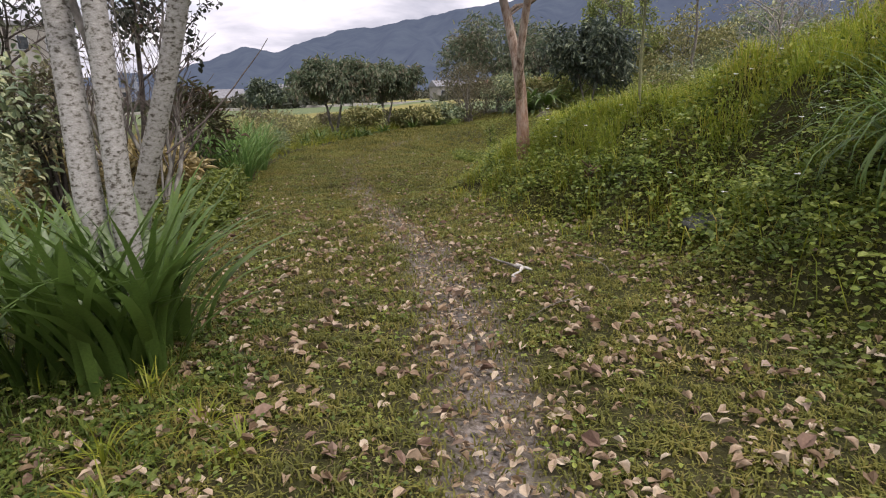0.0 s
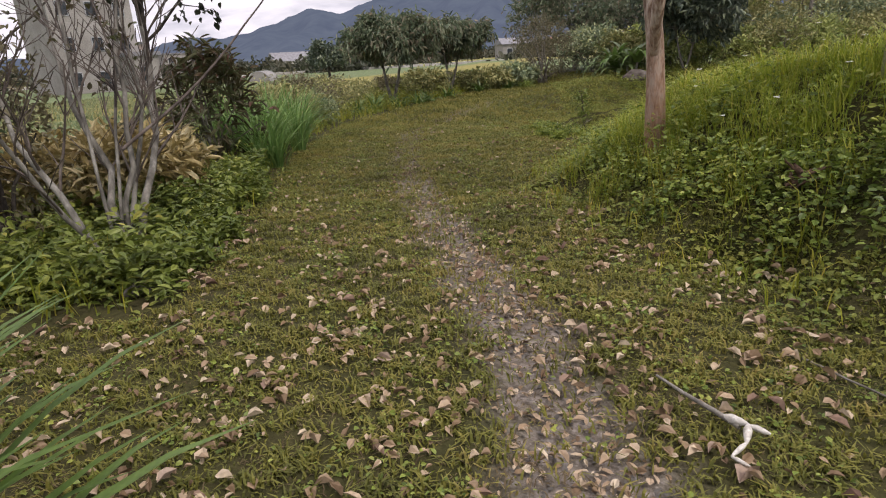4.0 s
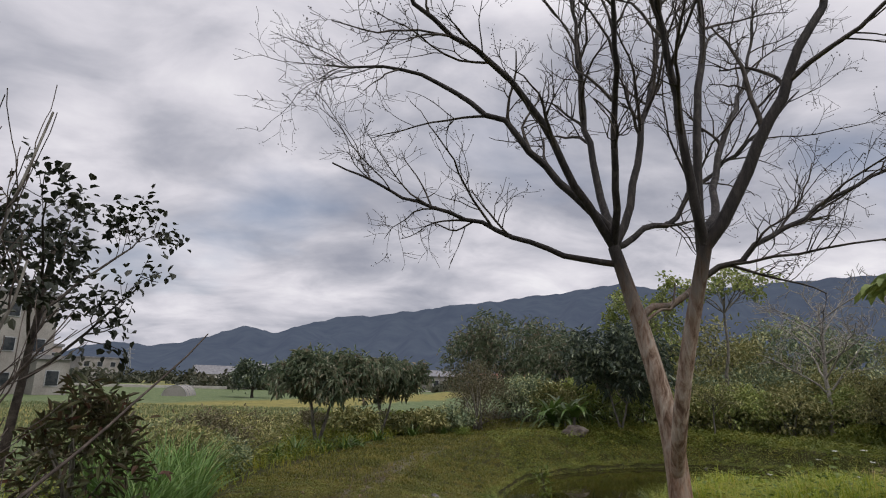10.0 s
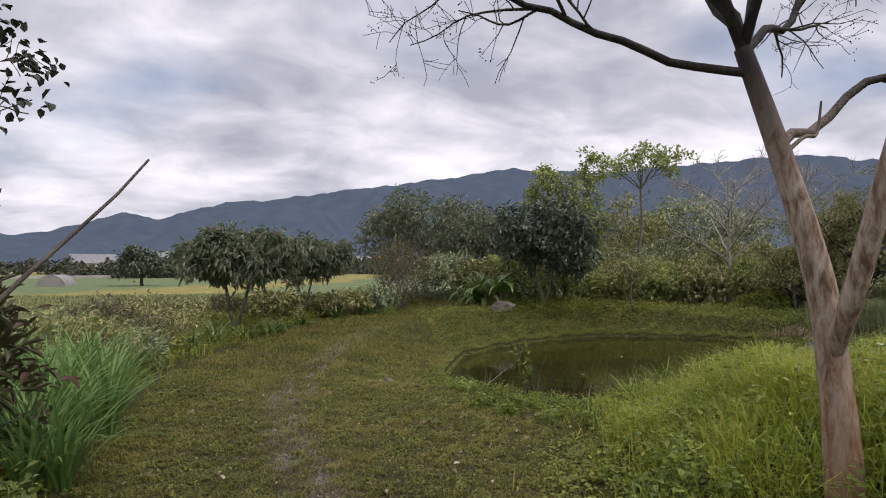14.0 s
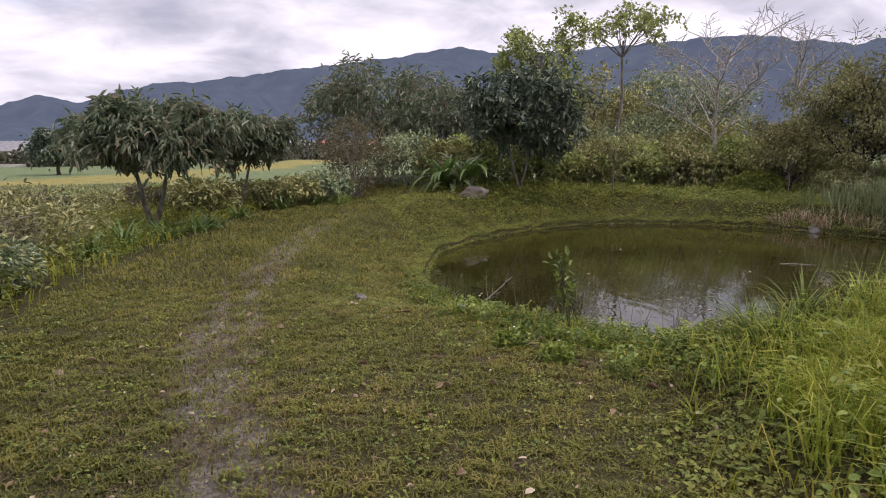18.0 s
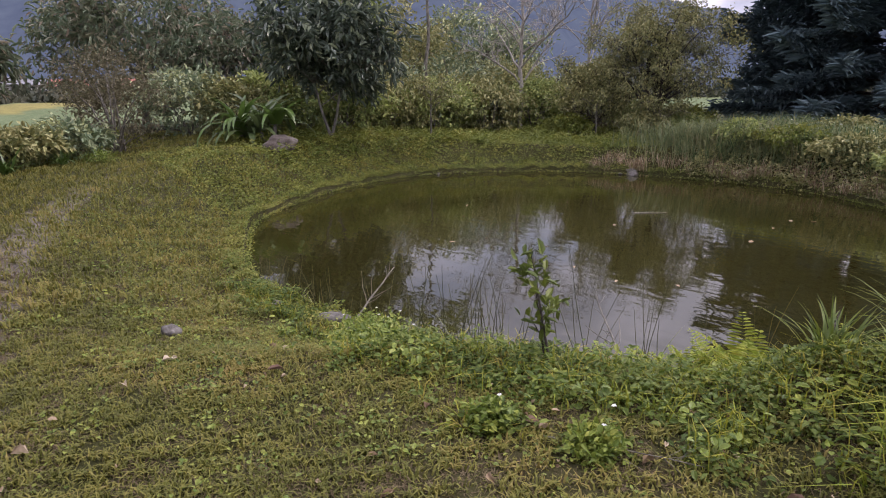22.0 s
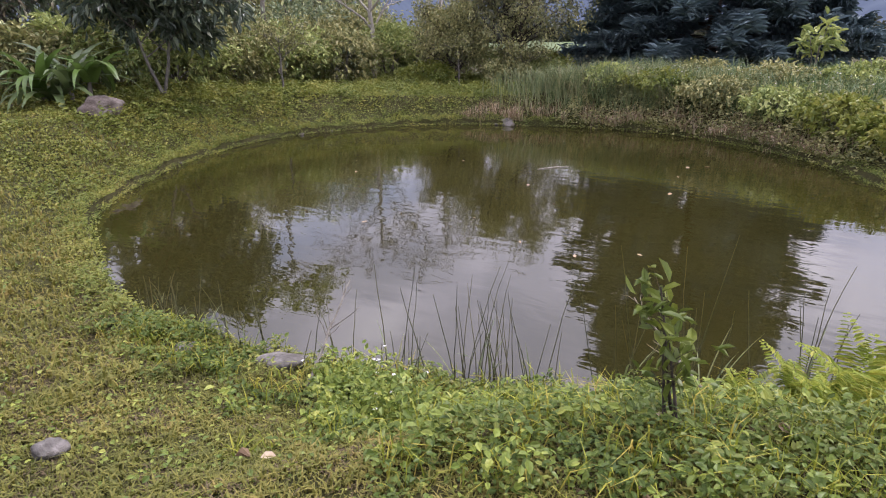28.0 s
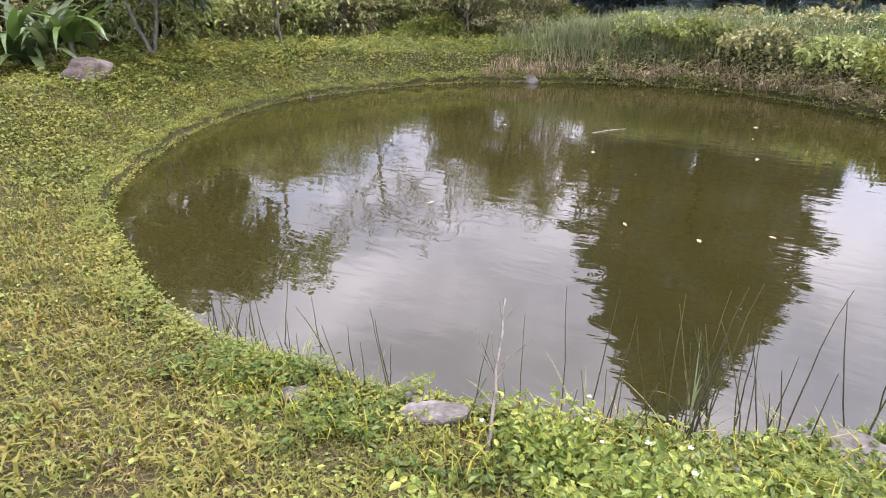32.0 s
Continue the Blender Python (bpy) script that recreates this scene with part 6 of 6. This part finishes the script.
def build_litter():
    r = np.random.default_rng(330)
    heap = lambda x, y: (smooth01((8.5 - y) / 6) * 0.9 + 0.05) * smooth01((x - west_edge(y) + 0.1) / 0.3) * smooth01((mound_foot(y) + 0.5 - x) / 0.4) * (0.12 + 0.88 * smooth01(0.4 + 1.3 * wobble(x, y, 0.5, 19))) * (1 - 0.35 * track_wear(x, y))
    for name, label, count, lo, hi, mat in (("fallen_leaves", "dry brown and buff leaves scattered on the lawn", 26000, 0.022, 0.066, DRY_LEAF), ("large_fallen_leaves", "large pinkish dry leaves on the grass", 1300, 0.045, 0.09, PINK_LEAF)):
        p = scatter(r, count, -2.6, 2.6, 0.6, 12.5, heap)
        p[:, 2] += r.uniform(0.018, 0.045, len(p))
        n = len(p)
        a, L = r.uniform(0, 6.28, n), r.uniform(lo, hi, n)
        v = leaf_mesh(p, np.stack([np.cos(a), np.sin(a), r.normal(0, 0.28, n)], -1), L, L * r.uniform(0.38, 0.78, n), 0.15, 0.2, r, 0.9)
        tagged(mesh_of(name, *v, mat), label, "leaf litter", kind="stuff")
    q = scatter(r, 26000, -2.2, 0.9, 0.6, 9.0, lambda x, y: track_wear(x, y) * 0.8)
    n = len(q)
    a, L = r.uniform(0, 6.28, n), r.uniform(0.015, 0.05, n)
    q[:, 2] += r.uniform(-0.018, 0.006, n)
    tagged(mesh_of("trodden_leaves", *leaf_mesh(q, np.stack([np.cos(a), np.sin(a), r.normal(0, 0.15, n)], -1), L, L * r.uniform(0.25, 0.7, n), 0.1, 0.1, r, 0.4), DRY_LEAF), "trodden scraps of dry leaf on the bare track", "leaf litter", kind="stuff")
    p = scatter(r, 30000, -2.4, 1.2, 0.6, 20, lambda x, y: track_wear(x, y))
    n = len(p)
    a = r.uniform(0, 6.28, n)
    p[:, 2] -= 0.022
    tagged(mesh_of("track_pebbles", *leaf_mesh(p + (0, 0, 0.008), np.stack([np.cos(a), np.sin(a), r.normal(0, 0.1, n)], -1), r.uniform(0.012, 0.04, n), r.uniform(0.01, 0.03, n), -0.3, 0.2, r), STONE), "small pale pebbles in the worn track", "pebbles", kind="stuff")


PINK_LEAF = leaf_mat("pinkish_dry_leaves", [(0.11, 0.066, 0.046), (0.27, 0.185, 0.135), (0.44, 0.355, 0.28)], 0.8, 0.12, 0.2, 3.0, 0.15)
build_litter()


def build_mound_flowers():
    r = np.random.default_rng(340)
    p = scatter(r, 1500, 1.2, 6.0, 1.0, 8.5, lambda x, y: on_mound(x, y) * 0.5 * (0.3 + smooth01((x - 2.6) / 1.0)) * smooth01(0.35 + 1.2 * wobble(x, y, 0.9, 36)))
    p[:, 2] += 0.15
    petals, stalks = daisies(r, p, 0.26, 0.023)
    tagged(mesh_of("daisy_stalks", *tubes(stalks, 4), CREEPER), "thin green flower stalks on the mound", "flower stalks", kind="stuff")
    tagged(mesh_of("white_daisies", *petals, PETAL), "small white daisies scattered over the mound", "flowers", kind="stuff")


build_mound_flowers()


def build_bank_flowers():
    r = np.random.default_rng(341)
    p = scatter(r, 420, 10.6, 15.0, 10.0, 15.5, lambda x, y: smooth01((shore_dist(x, y) - 0.3) / 0.3) * 0.45)
    p[:, 2] += 0.25
    petals, stalks = daisies(r, p, 0.22, 0.024)
    tagged(mesh_of("daisy_stalks", *tubes(stalks, 4), CREEPER), "thin green flower stalks on the far bank", "flower stalks", kind="stuff")
    tagged(mesh_of("white_daisies", *petals, PETAL), "small white daisies dotted over the far bank", "flowers", kind="stuff")


build_bank_flowers()

# ---- the plain: road, houses, pylon, far trees ----
def box(bm, x0, y0, z0, x1, y1, z1):
    v = [bm.verts.new(c) for c in ((x0, y0, z0), (x1, y0, z0), (x1, y1, z0), (x0, y1, z0), (x0, y0, z1), (x1, y0, z1), (x1, y1, z1), (x0, y1, z1))]
    for f in ((0, 3, 2, 1), (4, 5, 6, 7), (0, 1, 5, 4), (1, 2, 6, 5), (2, 3, 7, 6), (3, 0, 4, 7)):
        bm.faces.new([v[i] for i in f])


def boxed(*dims):
    bm = bmesh.new()
    box(bm, *dims)
    return bm


def road_strip(name, label, pts, width, z, mat, thick=0.06):
    line = rounded(np.array(pts, float), False, 6)
    d = unit(np.gradient(line, axis=0))
    s = np.stack([-d[:, 1], d[:, 0]], -1) * width / 2
    n = len(line)
    rows = [np.c_[line + s, np.full(n, z)], np.c_[line - s, np.full(n, z)], np.c_[line - s, np.full(n, z - thick)], np.c_[line + s, np.full(n, z - thick)]]
    v = np.stack(rows, 1).reshape(-1, 3)
    i = np.arange(n - 1)[:, None] * 4
    f = np.concatenate([i + np.array([a, (a + 1) % 4, (a + 1) % 4 + 4, a + 4]) for a in range(4)])
    tagged(mesh_of(name, v, f, mat), label, "road", kind="structure")


road_strip("road", "narrow pale concrete farm road across the fields", [(-40, 20), (-22, 30), (-13, 42), (-10.8, 48), (-6, 62), (1, 73), (14, 92)], 1.3, -0.19, CONCRETE)
road_strip("road", "far pale concrete embankment road", [(-90, 92), (-35, 106), (-11, 111), (30, 122), (80, 150)], 2.2, 0.25, CONCRETE, 0.9)
road_strip("pavement", "pale lane in the field beyond the pine", [(45, 4), (43, 20), (60, 36), (90, 48)], 2.0, -0.15, CONCRETE)


def house(name, label, heading, far, width, height, depth, walls, roof, rows, cols, pitched=True):
    a = radians(heading)
    top = thing(name, (far * math.sin(a), 8 + far * math.cos(a), -0.4), label, "house", "houses across the plain")
    top.rotation_euler = (0, 0, -a + radians(18))
    part("wall", boxed(-width / 2, -depth / 2, 0, width / 2, depth / 2, height), walls, top)
    if pitched:
        bm = bmesh.new()
        o, h = 0.35, width * 0.22
        pts = [(-width / 2 - o, -depth / 2 - o, height - 0.1), (width / 2 + o, -depth / 2 - o, height - 0.1), (width / 2 + o, depth / 2 + o, height - 0.1), (-width / 2 - o, depth / 2 + o, height - 0.1), (-width / 2 - o, 0, height + h), (width / 2 + o, 0, height + h)]
        v = [bm.verts.new(p) for p in pts]
        for f in ((0, 1, 5, 4), (2, 3, 4, 5), (0, 4, 3), (1, 2, 5), (0, 3, 2, 1)):
            bm.faces.new([v[i] for i in f])
        part("roof", bm, roof, top)
    else:
        part("roof", boxed(-width / 2 - 0.2, -depth / 2 - 0.2, height + 0.004, width / 2 + 0.2, depth / 2 + 0.2, height + 0.35), roof, top)
    for i in range(rows):
        for j in range(cols):
            x, z = -width / 2 + width * (j + 0.5) / cols, height * (i + 0.3) / rows
            w, h = width / cols * 0.42, height / rows * 0.42
            win = part("window", boxed(x - w / 2, -depth / 2 - 0.06, z, x + w / 2, -depth / 2 + 0.02, z + h), STEEL, top)
            part("pane", boxed(x - w / 2 + 0.08, -depth / 2 - 0.085, z + 0.08, x + w / 2 - 0.08, -depth / 2 - 0.064, z + h - 0.08), WINDOW_GLASS, win)


house("house", "pale beige three-storey house beside the fields", -38.2, 62, 7.0, 8.7, 7, PLASTER, ROOF_GREY, 3, 3, False)
house("house", "low white annex beside the three-storey house", -34.6, 60, 2.6, 3.2, 5, PLASTER, ROOF_GREY, 1, 1, False)
house("house", "pinkish house with flat roof and two storeys", -34.9, 95, 6.0, 5.6, 8, PLASTER_PINK, ROOF_GREY, 2, 3, False)
house("house", "pale cream house with grey roof among trees", 1.2, 150, 6.5, 3.8, 7, PLASTER, ROOF_GREY, 1, 2)
house("house", "white house with red roof beyond the hedge", 6.2, 160, 8.0, 3.2, 7, PLASTER, ROOF_RED, 1, 3)
house("house", "small white shed across the plain", 3.6, 170, 5.0, 4.0, 6, PLASTER, ROOF_GREY, 1, 2)
house("house", "long low grey farm shed", -14.5, 170, 16, 2.6, 8, CONCRETE, ROOF_GREY, 1, 5)
house("house", "white farmhouse under the mountains", -9.5, 230, 11, 4.0, 8, PLASTER, ROOF_RED, 1, 3)
house("house", "low farm building with grey roof", -19.5, 200, 12, 3.2, 8, CONCRETE, ROOF_GREY, 1, 4)
house("house", "pale flat-roofed building in the distance", -29.0, 190, 10, 6.5, 8, PLASTER, ROOF_GREY, 2, 3, False)
house("house", "distant white house by the mountain foot", 10.5, 260, 11, 5.0, 8, PLASTER, ROOF_RED, 1, 3)


def build_greenhouse():
    """White arched tunnel in the field."""
    a = radians(-24.1)
    top = thing("polytunnel", (58 * math.sin(a), 8 + 58 * math.cos(a), -0.3), "low white plastic polytunnel in the field", "greenhouse")
    top.rotation_euler = (0, 0, radians(10))
    ang = np.linspace(0, math.pi, 11)
    ring = np.stack([np.cos(ang) * 1.1, np.zeros(11), np.sin(ang) * 1.15], -1)
    v = np.concatenate([ring, ring + (0, 4.5, 0)])
    i = np.arange(10)[:, None]
    mesh_of("cover", v, np.concatenate([i + np.array([0, 1, 12, 11])]), PLASTER, True, top)
    mesh_of("end_wall", ring + (0, 0.01, 0), np.arange(11)[None], PLASTER, False, top)
    for y in (0.0, 1.5, 3.0, 4.5):
        mesh_of("hoop", *tubes([(ring * 1.02 + (0, y, 0), np.full(11, 0.025))], 5), STEEL, True, top)


build_greenhouse()


def build_pylon():
    a = radians(-26.2)
    far = 330
    top = thing("pylon", (far * math.sin(a), 8 + far * math.cos(a), -1), "grey lattice power pylon on the plain", "pylon")
    H = 17.0
    for sx, sy in ((-1, -1), (1, -1), (1, 1), (-1, 1)):
        mesh_of("leg", *tubes([(np.array([(sx * 1.5, sy * 1.5, 0), (sx * 0.6, sy * 0.6, H * 0.6), (sx * 0.15, sy * 0.15, H)]), np.array([0.14, 0.11, 0.08]))], 5), STEEL, True, top)
    for z in (11.0, 13.2, 15.2):
        mesh_of("crossarm", *tubes([(np.array([(-2.6, 0, z), (0, 0, z + 0.35), (2.6, 0, z)]), np.array([0.07, 0.12, 0.07]))], 5), STEEL, True, top)
    for z in np.arange(1.5, 11, 2.2):
        w = 1.5 - 0.9 * z / (H * 0.6)
        mesh_of("brace", *tubes([(np.array([(-w, -w, z), (w, -w * 0.9, z + 2.0)]), np.array([0.07, 0.07]))], 4), STEEL, True, top)


build_pylon()


def build_far_woods():
    """Belt of low trees over the plain, far beyond counting."""
    r = np.random.default_rng(400)
    tips = []
    for _ in range(620):
        a, d = radians(r.uniform(-75, 100)), r.uniform(95, 420)
        w, h = r.uniform(2, 6) * (0.6 + d / 400), r.uniform(1.6, 4.2) * (0.7 + d / 500)
        c = np.array([d * math.sin(a), 8 + d * math.cos(a), -0.4])
        n = 42
        u = unit(r.normal(0, 1, (n, 3)))
        u[:, 2] = np.abs(u[:, 2])
        tips.append(c + u * np.array([w, w, h]) * r.uniform(0.6, 1.0, (n, 1)))
    tips = np.concatenate(tips)
    tagged(mesh_of("far_woods", *sprays(r, tips, tips * 0 + (0, 0, 1), 5, 1.3, 0.8, 0.1, 1.2, 0.5), FAR_LEAF), "distant belt of trees and scrub across the plain", "trees", kind="stuff")


FAR_LEAF = leaf_mat("far_tree_leaves", [(0.035, 0.045, 0.035), (0.065, 0.075, 0.05), (0.10, 0.10, 0.065), (0.13, 0.115, 0.085)], 0.7, 0.2, 0.8, 0.03)
build_far_woods()
grown_tree("far_tree", "lone dark rounded tree across the field", (-16.8 * 1.0, 62.0), 410, 3.3, 1.6, 0.15, BARK_DARK, LOQUAT_LEAF, 0.4, 0.2, 9, clear=0.2, limbs=9, forks=7, twigs=3, jitter=0.25)
